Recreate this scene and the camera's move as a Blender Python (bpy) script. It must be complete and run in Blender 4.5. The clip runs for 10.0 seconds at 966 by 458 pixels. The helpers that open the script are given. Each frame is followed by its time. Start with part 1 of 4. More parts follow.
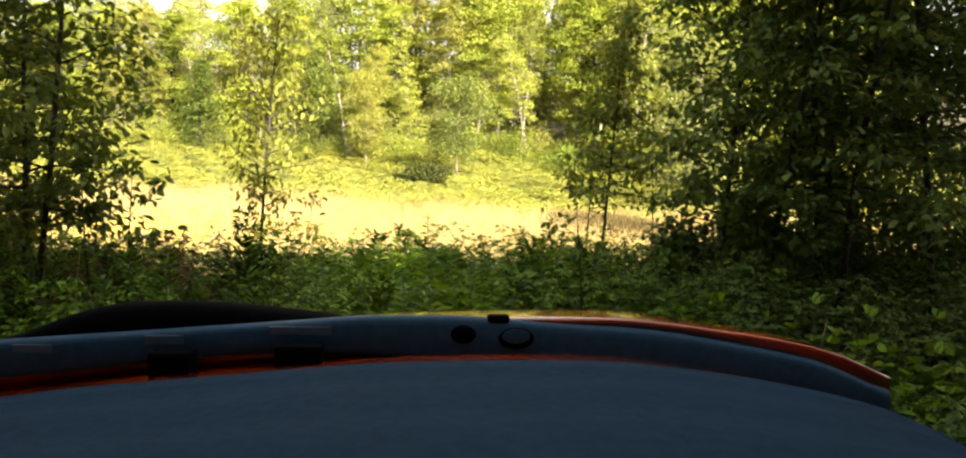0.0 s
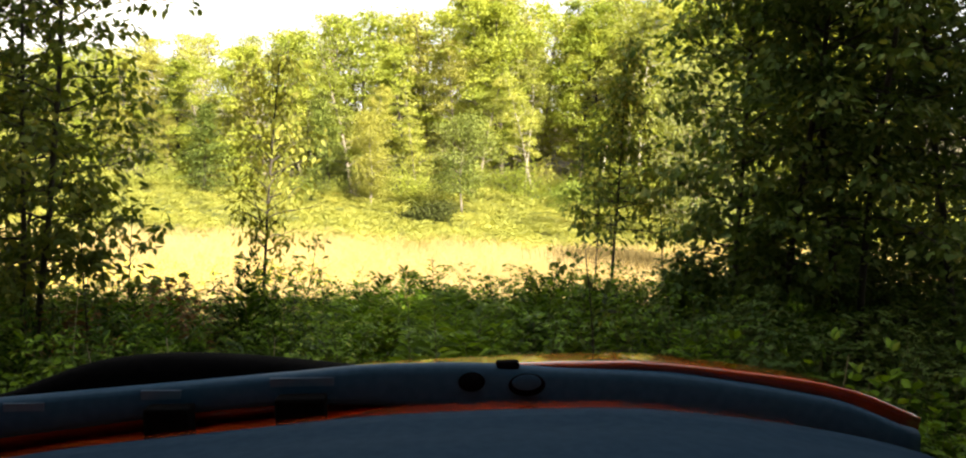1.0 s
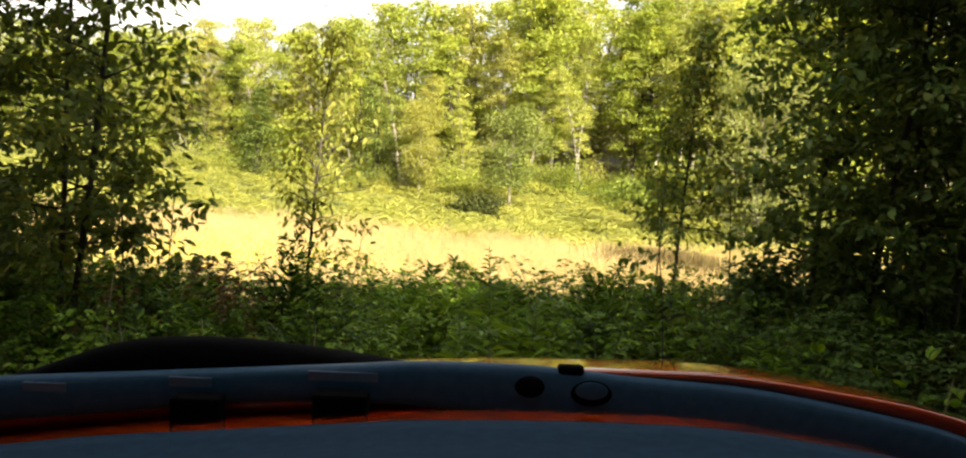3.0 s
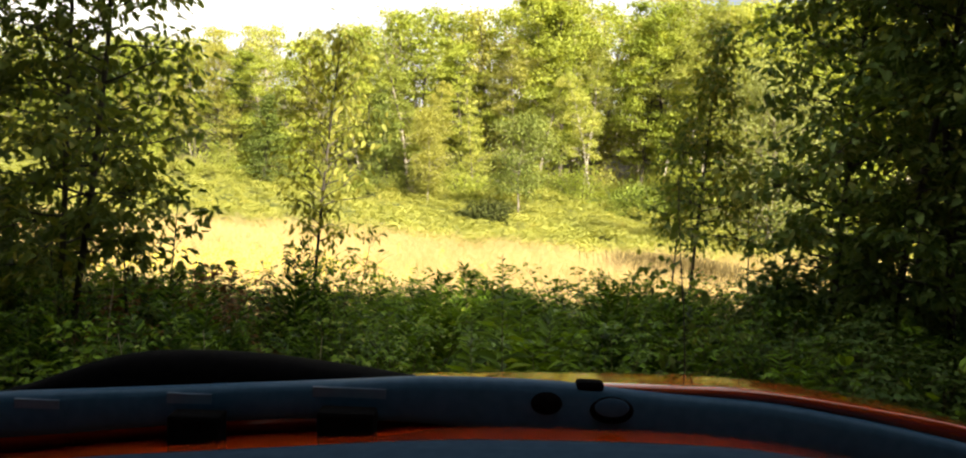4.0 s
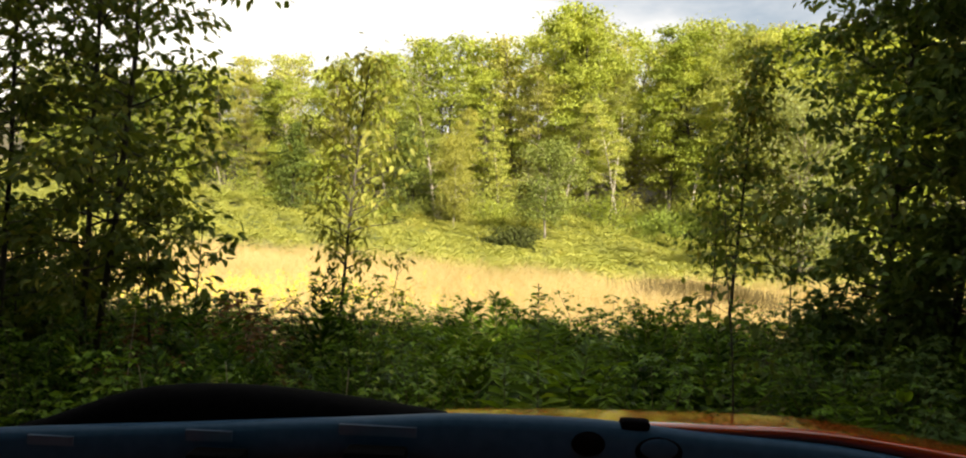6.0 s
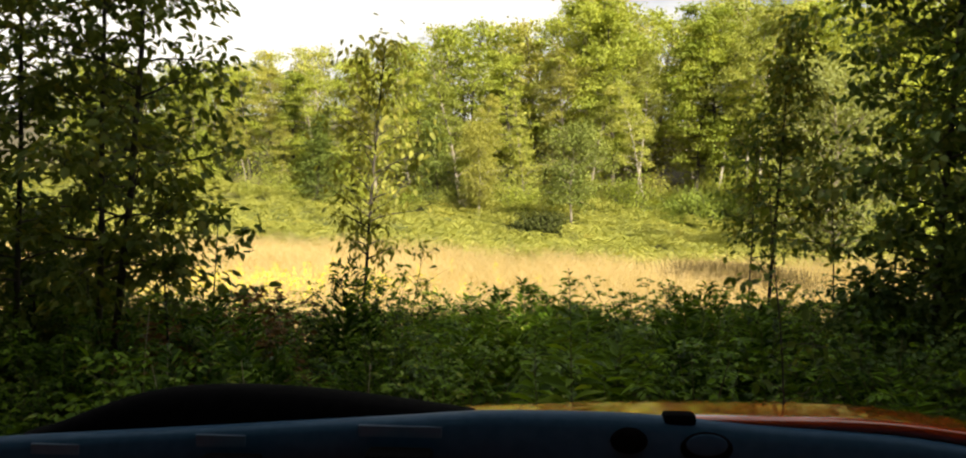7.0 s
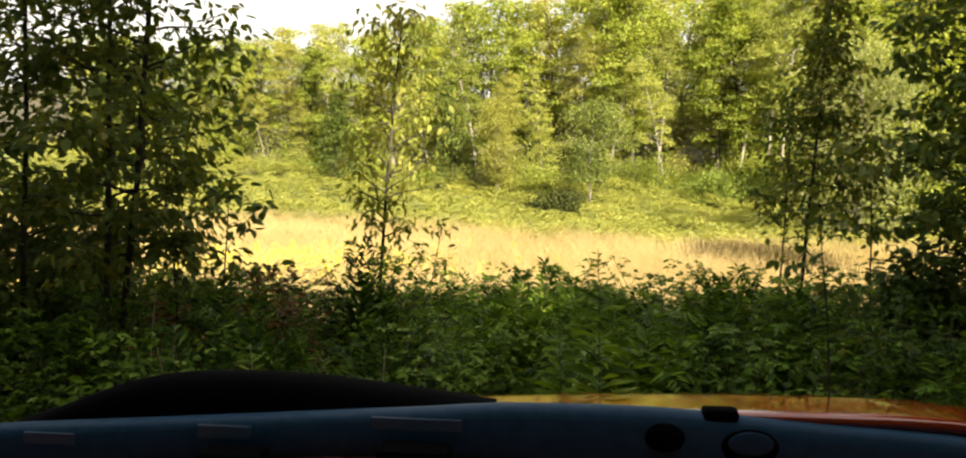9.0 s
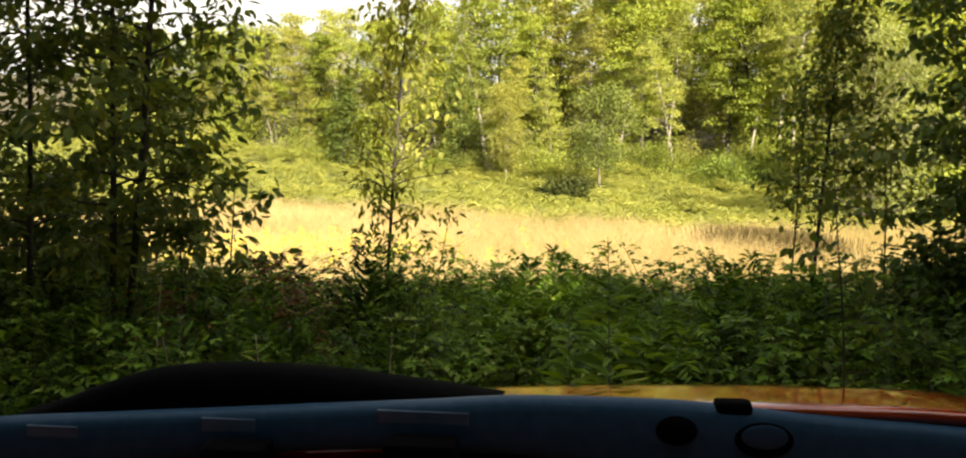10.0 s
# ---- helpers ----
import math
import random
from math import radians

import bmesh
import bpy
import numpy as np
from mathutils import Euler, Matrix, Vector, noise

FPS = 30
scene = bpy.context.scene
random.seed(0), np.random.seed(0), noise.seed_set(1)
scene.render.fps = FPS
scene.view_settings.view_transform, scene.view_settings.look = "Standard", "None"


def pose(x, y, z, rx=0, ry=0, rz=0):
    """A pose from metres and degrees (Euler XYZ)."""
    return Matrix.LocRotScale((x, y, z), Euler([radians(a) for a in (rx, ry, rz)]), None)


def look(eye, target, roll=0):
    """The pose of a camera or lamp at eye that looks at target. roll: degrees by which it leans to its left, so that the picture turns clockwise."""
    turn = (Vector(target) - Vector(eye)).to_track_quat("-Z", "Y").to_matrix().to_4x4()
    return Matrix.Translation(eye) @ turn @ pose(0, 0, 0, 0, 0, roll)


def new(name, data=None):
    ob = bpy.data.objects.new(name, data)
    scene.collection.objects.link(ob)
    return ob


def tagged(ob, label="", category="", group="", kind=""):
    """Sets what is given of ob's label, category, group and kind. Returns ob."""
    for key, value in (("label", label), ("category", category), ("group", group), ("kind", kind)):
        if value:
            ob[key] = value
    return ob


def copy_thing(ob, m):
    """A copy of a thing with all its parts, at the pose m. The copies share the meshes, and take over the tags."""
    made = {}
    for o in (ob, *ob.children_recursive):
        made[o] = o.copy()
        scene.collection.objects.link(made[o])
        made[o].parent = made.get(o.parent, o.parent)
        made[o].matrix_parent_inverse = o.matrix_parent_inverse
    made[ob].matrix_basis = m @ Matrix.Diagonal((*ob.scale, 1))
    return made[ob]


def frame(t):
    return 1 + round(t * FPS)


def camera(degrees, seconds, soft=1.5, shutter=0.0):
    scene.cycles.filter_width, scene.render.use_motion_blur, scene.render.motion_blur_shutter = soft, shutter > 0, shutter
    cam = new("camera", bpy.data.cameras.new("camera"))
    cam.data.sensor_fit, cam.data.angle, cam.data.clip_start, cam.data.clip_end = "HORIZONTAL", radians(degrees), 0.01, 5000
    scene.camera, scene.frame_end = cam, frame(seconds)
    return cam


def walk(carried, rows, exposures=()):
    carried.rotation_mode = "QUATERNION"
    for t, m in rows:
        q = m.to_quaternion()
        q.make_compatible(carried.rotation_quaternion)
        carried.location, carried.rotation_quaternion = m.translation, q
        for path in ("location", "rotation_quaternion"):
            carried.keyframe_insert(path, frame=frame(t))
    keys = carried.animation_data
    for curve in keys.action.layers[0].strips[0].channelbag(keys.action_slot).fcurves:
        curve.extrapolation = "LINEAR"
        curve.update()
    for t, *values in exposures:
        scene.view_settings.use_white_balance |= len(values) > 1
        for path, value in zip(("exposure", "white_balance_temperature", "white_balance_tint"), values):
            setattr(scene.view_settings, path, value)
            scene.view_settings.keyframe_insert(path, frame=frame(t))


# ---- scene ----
cam = camera(62.0, 10.0, soft=2.12)
PATH = [
    (0, (0.011, 0.196, 1.627), (0.148, 2.178, 1.401), 1.2),
    (0.5, (0.015, 0.211, 1.628), (0.147, 2.197, 1.427), 0.5),
    (1, (0.017, 0.287, 1.636), (0.139, 2.279, 1.501), -0.2),
    (1.5, (0.01, 0.337, 1.636), (0.115, 2.332, 1.535), 0.2),
    (2, (-0.003, 0.405, 1.624), (0.077, 2.401, 1.522), 1.0),
    (2.5, (-0.023, 0.501, 1.601), (0.014, 2.495, 1.458), 2.2),
    (3, (-0.031, 0.565, 1.593), (-0.021, 2.559, 1.442), 2.2),
    (4.5, (-0.048, 0.726, 1.584), (-0.062, 2.722, 1.457), 2.0),
    (5, (-0.05, 0.743, 1.586), (-0.063, 2.739, 1.469), 1.9),
    (5.5, (-0.062, 0.784, 1.585), (-0.113, 2.782, 1.503), 2.3),
    (6.8, (-0.084, 0.937, 1.562), (-0.216, 2.931, 1.495), 0.4),
    (7, (-0.077, 0.99, 1.559), (-0.219, 2.982, 1.455), -0.0),
    (7.5, (-0.094, 1.059, 1.554), (-0.248, 3.048, 1.422), 0.6),
    (8, (-0.101, 1.111, 1.549), (-0.267, 3.098, 1.403), 0.7),
    (8.5, (-0.109, 1.152, 1.547), (-0.291, 3.136, 1.369), 1.1),
    (9, (-0.104, 1.152, 1.548), (-0.289, 3.137, 1.39), 0.3),
    (9.5, (-0.107, 1.175, 1.55), (-0.309, 3.156, 1.37), 0.6),
    (10, (-0.103, 1.195, 1.553), (-0.31, 3.174, 1.359), -0.0),
]
walk(cam, [(t, look(eye, target, roll)) for t, eye, target, roll in PATH],
     exposures=[(0, 2.74, 7200, 9.5), (1.0, 2.62, 7200, 9.5), (2.5, 2.50, 7200, 9.5), (5.0, 2.28, 7200, 9.5), (6.0, 2.07, 7200, 9.5), (7.0, 1.90, 7200, 9.5), (8.5, 2.12, 7200, 9.5), (10.0, 2.19, 7200, 9.5)])

# ---- sky, clouds and sun ----
SUN_ELEV = radians(33)
SUN_DIR = Vector((0.50, -0.85, 0)).normalized()      # towards the sun, level
SUN_TO = Vector((SUN_DIR.x * math.cos(SUN_ELEV), SUN_DIR.y * math.cos(SUN_ELEV), math.sin(SUN_ELEV)))

world = bpy.data.worlds.new("sky")
scene.world = world
world.use_nodes = True
wn, wl = world.node_tree.nodes, world.node_tree.links
wn.clear()
w_out = wn.new("ShaderNodeOutputWorld")
w_bg = wn.new("ShaderNodeBackground")
w_bg.inputs["Strength"].default_value = 0.027
w_sky = wn.new("ShaderNodeTexSky")
w_sky.sky_type = "NISHITA"
w_sky.sun_disc = False
w_sky.sun_elevation = SUN_ELEV
w_sky.sun_rotation = math.atan2(SUN_DIR.x, SUN_DIR.y)
w_co = wn.new("ShaderNodeTexCoord")
w_map = wn.new("ShaderNodeMapping")
w_map.inputs["Scale"].default_value = (1.0, 1.0, 2.6)
w_map.inputs["Location"].default_value = (0.35, 0.1, 0.2)
w_noise = wn.new("ShaderNodeTexNoise")
w_noise.inputs["Scale"].default_value = 2.2
w_noise.inputs["Detail"].default_value = 7.0
w_noise.inputs["Roughness"].default_value = 0.55
w_ramp = wn.new("ShaderNodeValToRGB")
w_ramp.color_ramp.elements[0].position = 0.34
w_ramp.color_ramp.elements[1].position = 0.53
w_mix = wn.new("ShaderNodeMix")
w_mix.data_type = "RGBA"
w_soft = wn.new("ShaderNodeTexNoise")
w_soft.inputs["Scale"].default_value = 1.7
w_soft.inputs["Detail"].default_value = 3.0
w_tone = wn.new("ShaderNodeValToRGB")
w_tone.color_ramp.elements[0].position, w_tone.color_ramp.elements[1].position = 0.40, 0.56
w_tone.color_ramp.elements[0].color, w_tone.color_ramp.elements[1].color = (0.60, 0.64, 0.71, 1), (1, 1, 1, 1)
w_gain = wn.new("ShaderNodeMix")
w_gain.data_type = "RGBA"
w_gain.blend_type = "MULTIPLY"
w_gain.inputs["Factor"].default_value = 1.0
w_gain.inputs["B"].default_value = (13.4, 13.3, 13.2, 1)
wl.new(w_map.outputs["Vector"], w_soft.inputs["Vector"])
wl.new(w_soft.outputs["Fac"], w_tone.inputs["Fac"])
wl.new(w_tone.outputs["Color"], w_gain.inputs["A"])
wl.new(w_gain.outputs["Result"], w_mix.inputs["B"])
wl.new(w_co.outputs["Generated"], w_map.inputs["Vector"])
wl.new(w_map.outputs["Vector"], w_noise.inputs["Vector"])
wl.new(w_noise.outputs["Fac"], w_ramp.inputs["Fac"])
wl.new(w_ramp.outputs["Color"], w_mix.inputs["Factor"])
wl.new(w_sky.outputs["Color"], w_mix.inputs["A"])
wl.new(w_mix.outputs["Result"], w_bg.inputs["Color"])
wl.new(w_bg.outputs["Background"], w_out.inputs["Surface"])

sun_data = bpy.data.lights.new("sun", "SUN")
sun_data.energy = 5.0
sun_data.angle = radians(0.6)
sun_data.color = (1.0, 0.90, 0.72)
sun = new("sun", sun_data)
sun.matrix_world = look(SUN_TO * 60, (0, 0, 0))


# ---- materials ----
def base_material(name):
    m = bpy.data.materials.new(name)
    m.use_nodes = True
    m.node_tree.nodes.clear()
    return m, m.node_tree.nodes, m.node_tree.links


def leaf_material(name, dark, light, accent, translucent=0.35, rough=0.5, accent_from=0.9, patch=0.6, single=0.85):
    """Leaves: colour by leaf, drift by clump and by plant, light coming through the blade."""
    m, n, l = base_material(name)
    out = n.new("ShaderNodeOutputMaterial")
    geo = n.new("ShaderNodeNewGeometry")
    info = n.new("ShaderNodeObjectInfo")
    ramp = n.new("ShaderNodeValToRGB")
    e = ramp.color_ramp.elements
    e[0].color, e[1].color = (*dark, 1), (*light, 1)
    e[1].position = accent_from - 0.08
    x = e.new(accent_from + 0.06)
    x.color = (*accent, 1)
    tex = n.new("ShaderNodeTexNoise")
    tex.inputs["Scale"].default_value = patch
    tex.inputs["Detail"].default_value = 3.0
    co = n.new("ShaderNodeTexCoord")
    l.new(co.outputs["Object"], tex.inputs["Vector"])
    add = n.new("ShaderNodeMath")
    add.operation = "MULTIPLY_ADD"
    add.inputs[1].default_value = 0.9 + (0.85 - single) * 1.6
    l.new(tex.outputs["Fac"], add.inputs[0])
    off = n.new("ShaderNodeMath")
    off.operation = "MULTIPLY_ADD"
    off.inputs[1].default_value = 0.60
    off.inputs[2].default_value = -0.74 - (0.85 - single) * 0.3
    l.new(info.outputs["Random"], off.inputs[0])
    l.new(off.outputs[0], add.inputs[2])
    tot = n.new("ShaderNodeMath")
    tot.operation = "MULTIPLY_ADD"
    tot.inputs[1].default_value = single
    l.new(geo.outputs["Random Per Island"], tot.inputs[0])
    l.new(add.outputs[0], tot.inputs[2])
    l.new(tot.outputs[0], ramp.inputs["Fac"])
    pr = n.new("ShaderNodeBsdfPrincipled")
    pr.inputs["Roughness"].default_value = rough
    pr.inputs["Specular IOR Level"].default_value = 0.10
    tr = n.new("ShaderNodeBsdfTranslucent")
    warm = n.new("ShaderNodeMix")
    warm.data_type = "RGBA"
    warm.blend_type = "MULTIPLY"
    warm.inputs["Factor"].default_value = 1.0
    warm.inputs["B"].default_value = (1.25, 1.15, 0.45, 1)
    l.new(ramp.outputs["Color"], warm.inputs["A"])
    l.new(ramp.outputs["Color"], pr.inputs["Base Color"])
    l.new(warm.outputs["Result"], tr.inputs["Color"])
    mix = n.new("ShaderNodeMixShader")
    mix.inputs["Fac"].default_value = translucent
    l.new(pr.outputs[0], mix.inputs[1])
    l.new(tr.outputs[0], mix.inputs[2])
    l.new(mix.outputs[0], out.inputs["Surface"])
    return m


def rough_material(name, a, b, scale=8.0, rough=0.85, bump=0.4, detail=6.0, stretch=(1, 1, 1), metal=0.0, coat=0.0, spread=(0.35, 0.65), spec=0.5):
    m, n, l = base_material(name)
    out = n.new("ShaderNodeOutputMaterial")
    pr = n.new("ShaderNodeBsdfPrincipled")
    co = n.new("ShaderNodeTexCoord")
    mp = n.new("ShaderNodeMapping")
    mp.inputs["Scale"].default_value = stretch
    t1 = n.new("ShaderNodeTexNoise")
    t1.inputs["Scale"].default_value = scale
    t1.inputs["Detail"].default_value = detail
    t2 = n.new("ShaderNodeTexNoise")
    t2.inputs["Scale"].default_value = scale * 9
    t2.inputs["Detail"].default_value = 4.0
    mixf = n.new("ShaderNodeMath")
    mixf.operation = "MULTIPLY_ADD"
    mixf.inputs[1].default_value = 0.35
    ramp = n.new("ShaderNodeValToRGB")
    ramp.color_ramp.elements[0].color, ramp.color_ramp.elements[1].color = (*a, 1), (*b, 1)
    ramp.color_ramp.elements[0].position, ramp.color_ramp.elements[1].position = spread[0] + 0.17, spread[1] + 0.17
    l.new(co.outputs["Object"], mp.inputs["Vector"])
    l.new(mp.outputs["Vector"], t1.inputs["Vector"])
    l.new(mp.outputs["Vector"], t2.inputs["Vector"])
    l.new(t2.outputs["Fac"], mixf.inputs[0])
    l.new(t1.outputs["Fac"], mixf.inputs[2])
    l.new(mixf.outputs[0], ramp.inputs["Fac"])
    l.new(ramp.outputs["Color"], pr.inputs["Base Color"])
    bm_node = n.new("ShaderNodeBump")
    bm_node.inputs["Strength"].default_value = bump
    bm_node.inputs["Distance"].default_value = 0.01
    l.new(mixf.outputs[0], bm_node.inputs["Height"])
    l.new(bm_node.outputs["Normal"], pr.inputs["Normal"])
    pr.inputs["Roughness"].default_value = rough
    pr.inputs["Metallic"].default_value = metal
    pr.inputs["Coat Weight"].default_value = coat
    pr.inputs["Coat Roughness"].default_value = 0.06
    pr.inputs["Specular IOR Level"].default_value = spec
    l.new(pr.outputs[0], out.inputs["Surface"])
    return m


def ground_material():
    m, n, l = base_material("ground")
    out = n.new("ShaderNodeOutputMaterial")
    pr = n.new("ShaderNodeBsdfPrincipled")
    pr.inputs["Roughness"].default_value = 0.95
    att = n.new("ShaderNodeAttribute")
    att.attribute_name = "cover"
    co = n.new("ShaderNodeTexCoord")
    t1 = n.new("ShaderNodeTexNoise")
    t1.inputs["Scale"].default_value = 1.3
    t1.inputs["Detail"].default_value = 9.0
    l.new(co.outputs["Object"], t1.inputs["Vector"])
    litter = n.new("ShaderNodeValToRGB")
    litter.color_ramp.elements[0].color, litter.color_ramp.elements[1].color = (0.020, 0.022, 0.010, 1), (0.075, 0.060, 0.030, 1)
    straw = n.new("ShaderNodeValToRGB")
    straw.color_ramp.elements[0].color, straw.color_ramp.elements[1].color = (0.28, 0.225, 0.10, 1), (0.42, 0.34, 0.16, 1)
    green = n.new("ShaderNodeValToRGB")
    green.color_ramp.elements[0].color, green.color_ramp.elements[1].color = (0.07, 0.09, 0.02, 1), (0.16, 0.17, 0.04, 1)
    for r in (litter, straw, green):
        r.color_ramp.elements[0].position, r.color_ramp.elements[1].position = 0.35, 0.68
        l.new(t1.outputs["Fac"], r.inputs["Fac"])
    sep = n.new("ShaderNodeSeparateColor")
    l.new(att.outputs["Color"], sep.inputs["Color"])
    m1 = n.new("ShaderNodeMix")
    m1.data_type = "RGBA"
    l.new(sep.outputs["Red"], m1.inputs["Factor"])
    l.new(litter.outputs["Color"], m1.inputs["A"])
    l.new(straw.outputs["Color"], m1.inputs["B"])
    m2 = n.new("ShaderNodeMix")
    m2.data_type = "RGBA"
    l.new(sep.outputs["Green"], m2.inputs["Factor"])
    l.new(m1.outputs["Result"], m2.inputs["A"])
    l.new(green.outputs["Color"], m2.inputs["B"])
    l.new(m2.outputs["Result"], pr.inputs["Base Color"])
    b = n.new("ShaderNodeBump")
    b.inputs["Distance"].default_value = 0.05
    l.new(t1.outputs["Fac"], b.inputs["Height"])
    l.new(b.outputs["Normal"], pr.inputs["Normal"])
    l.new(pr.outputs[0], out.inputs["Surface"])
    return m


GROUND = ground_material()
LEAF_MAPLE = leaf_material("maple leaves", (0.142, 0.187, 0.032), (0.32, 0.370, 0.075), (0.37, 0.385, 0.085), 0.46, single=0.26, patch=0.9)
LEAF_BIRCH = leaf_material("birch leaves", (0.160, 0.198, 0.047), (0.33, 0.365, 0.096), (0.36, 0.37, 0.105), 0.46, single=0.26, patch=0.9)
LEAF_OLIVE = leaf_material("olive leaves", (0.175, 0.183, 0.049), (0.335, 0.345, 0.092), (0.365, 0.335, 0.095), 0.46, single=0.26, patch=0.9)
LEAF_WILLOW = leaf_material("willow leaves", (0.16, 0.20, 0.07), (0.27, 0.30, 0.12), (0.31, 0.33, 0.14), 0.42, single=0.3, patch=0.9)
LEAF_SPRUCE = leaf_material("spruce needles", (0.082, 0.120, 0.030), (0.168, 0.208, 0.050), (0.17, 0.20, 0.055), 0.2)
LEAF_JUNIPER = leaf_material("juniper needles", (0.026, 0.034, 0.010), (0.055, 0.068, 0.018), (0.07, 0.08, 0.025), 0.1)
LEAF_GREYGREEN = leaf_material("grey-green leaves", (0.090, 0.125, 0.032), (0.20, 0.235, 0.065), (0.25, 0.26, 0.08), 0.3, single=0.6)
LEAF_LAYER = leaf_material("layered bush leaves", (0.070, 0.11, 0.020), (0.20, 0.26, 0.05), (0.30, 0.33, 0.07), 0.3, single=0.5, patch=1.5)
LEAF_SAPLING = leaf_material("yellowing leaves", (0.15, 0.175, 0.04), (0.33, 0.335, 0.085), (0.42, 0.385, 0.11), 0.45, patch=1.5)
LEAF_NEAR = leaf_material("dark green leaves", (0.060, 0.100, 0.027), (0.17, 0.215, 0.055), (0.25, 0.25, 0.06), 0.42, patch=1.5)
# deep green whose dark tone carries part of the right bank's shade
LEAF_SHADE = leaf_material("shade-toned green leaves", (0.048, 0.092, 0.027), (0.135, 0.198, 0.054), (0.18, 0.21, 0.06), 0.34, patch=1.2)
LEAF_SHRUB = leaf_material("bramble leaves", (0.016, 0.042, 0.006), (0.142, 0.264, 0.022), (0.24, 0.31, 0.06), 0.33, rough=0.42, accent_from=0.93, patch=1.8)
LEAF_HERB = leaf_material("goldenrod leaves", (0.023, 0.052, 0.008), (0.178, 0.306, 0.028), (0.25, 0.31, 0.06), 0.35, patch=1.8)
LEAF_BROAD = leaf_material("broad herb leaves", (0.030, 0.068, 0.010), (0.195, 0.332, 0.034), (0.24, 0.32, 0.06), 0.35, rough=0.40, patch=1.8)
LEAF_RUST = leaf_material("rusty leaves", (0.10, 0.060, 0.022), (0.24, 0.125, 0.042), (0.30, 0.14, 0.04), 0.25, patch=1.8)
LEAF_FERN = leaf_material("bracken fronds", (0.215, 0.243, 0.066), (0.36, 0.368, 0.104), (0.47, 0.35, 0.11), 0.38, accent_from=0.79, patch=0.5, single=0.5)
STRAW = leaf_material("dry grass", (0.38, 0.31, 0.165), (0.50, 0.41, 0.24), (0.46, 0.39, 0.185), 0.5, rough=0.7, patch=0.25, single=0.35)
SEDGE = leaf_material("brown sedge", (0.08, 0.066, 0.030), (0.16, 0.125, 0.055), (0.22, 0.15, 0.07), 0.2, rough=0.7, patch=0.6)
FLOWER = leaf_material("goldenrod flowers", (0.36, 0.34, 0.04), (0.56, 0.50, 0.06), (0.62, 0.54, 0.08), 0.2, rough=0.8, patch=1.0)
BARK_DARK = rough_material("dark bark", (0.020, 0.017, 0.013), (0.060, 0.052, 0.042), 18, 0.95, 0.8, stretch=(1, 1, 0.25))
BARK_GREY = rough_material("grey bark", (0.085, 0.075, 0.06), (0.22, 0.20, 0.165), 9, 0.95, 0.8, stretch=(1, 1, 0.3))
BARK_WHITE = rough_material("white birch bark", (0.16, 0.145, 0.12), (0.36, 0.335, 0.28), 5, 0.8, 0.3, stretch=(1, 1, 3.0))
DRY = rough_material("pale dry stalks", (0.24, 0.20, 0.13), (0.42, 0.36, 0.25), 20, 0.9, 0.2)
STEM = rough_material("green stems", (0.05, 0.06, 0.02), (0.13, 0.11, 0.045), 20, 0.8, 0.2)
PAINT = rough_material("orange paint", (0.26, 0.026, 0.004), (0.33, 0.042, 0.006), 3, 0.07, 0.008, coat=1.0)
PLASTIC = rough_material("blue grey plastic", (0.012, 0.045, 0.086), (0.018, 0.054, 0.100), 30, 0.6, 0.1, spec=0.14)
COWL = rough_material("black cowl plastic", (0.008, 0.022, 0.042), (0.012, 0.029, 0.052), 25, 0.9, 0.12, spec=0.03)
BAR_SHEEN = rough_material("pale bar reflection", (0.032, 0.066, 0.112), (0.042, 0.078, 0.128), 30, 0.6, 0.1)
BLACK = rough_material("black rubber", (0.0014, 0.0015, 0.0018), (0.003, 0.003, 0.0036), 40, 0.9, 0.2, spec=0.02)
STEEL = rough_material("painted steel rim", (0.10, 0.10, 0.10), (0.18, 0.18, 0.18), 14, 0.45, 0.1, metal=0.7)
LENS = rough_material("headlight lens", (0.45, 0.46, 0.48), (0.55, 0.56, 0.58), 10, 0.12, 0.02)


# ---- mesh helpers ----
def mesh_arrays(name, verts, loops, starts, material, smooth=False):
    me = bpy.data.meshes.new(name)
    verts = np.asarray(verts, np.float32)
    me.vertices.add(len(verts))
    me.vertices.foreach_set("co", verts.ravel())
    me.loops.add(len(loops))
    me.loops.foreach_set("vertex_index", np.asarray(loops, np.int32))
    me.polygons.add(len(starts))
    me.polygons.foreach_set("loop_start", np.asarray(starts, np.int32))
    me.update(calc_edges=True)
    me.materials.append(material)
    if smooth:
        me.polygons.foreach_set("use_smooth", np.ones(len(starts), bool))
    return me


def unit(v):
    return v / np.maximum(np.linalg.norm(v, axis=-1, keepdims=True), 1e-9)


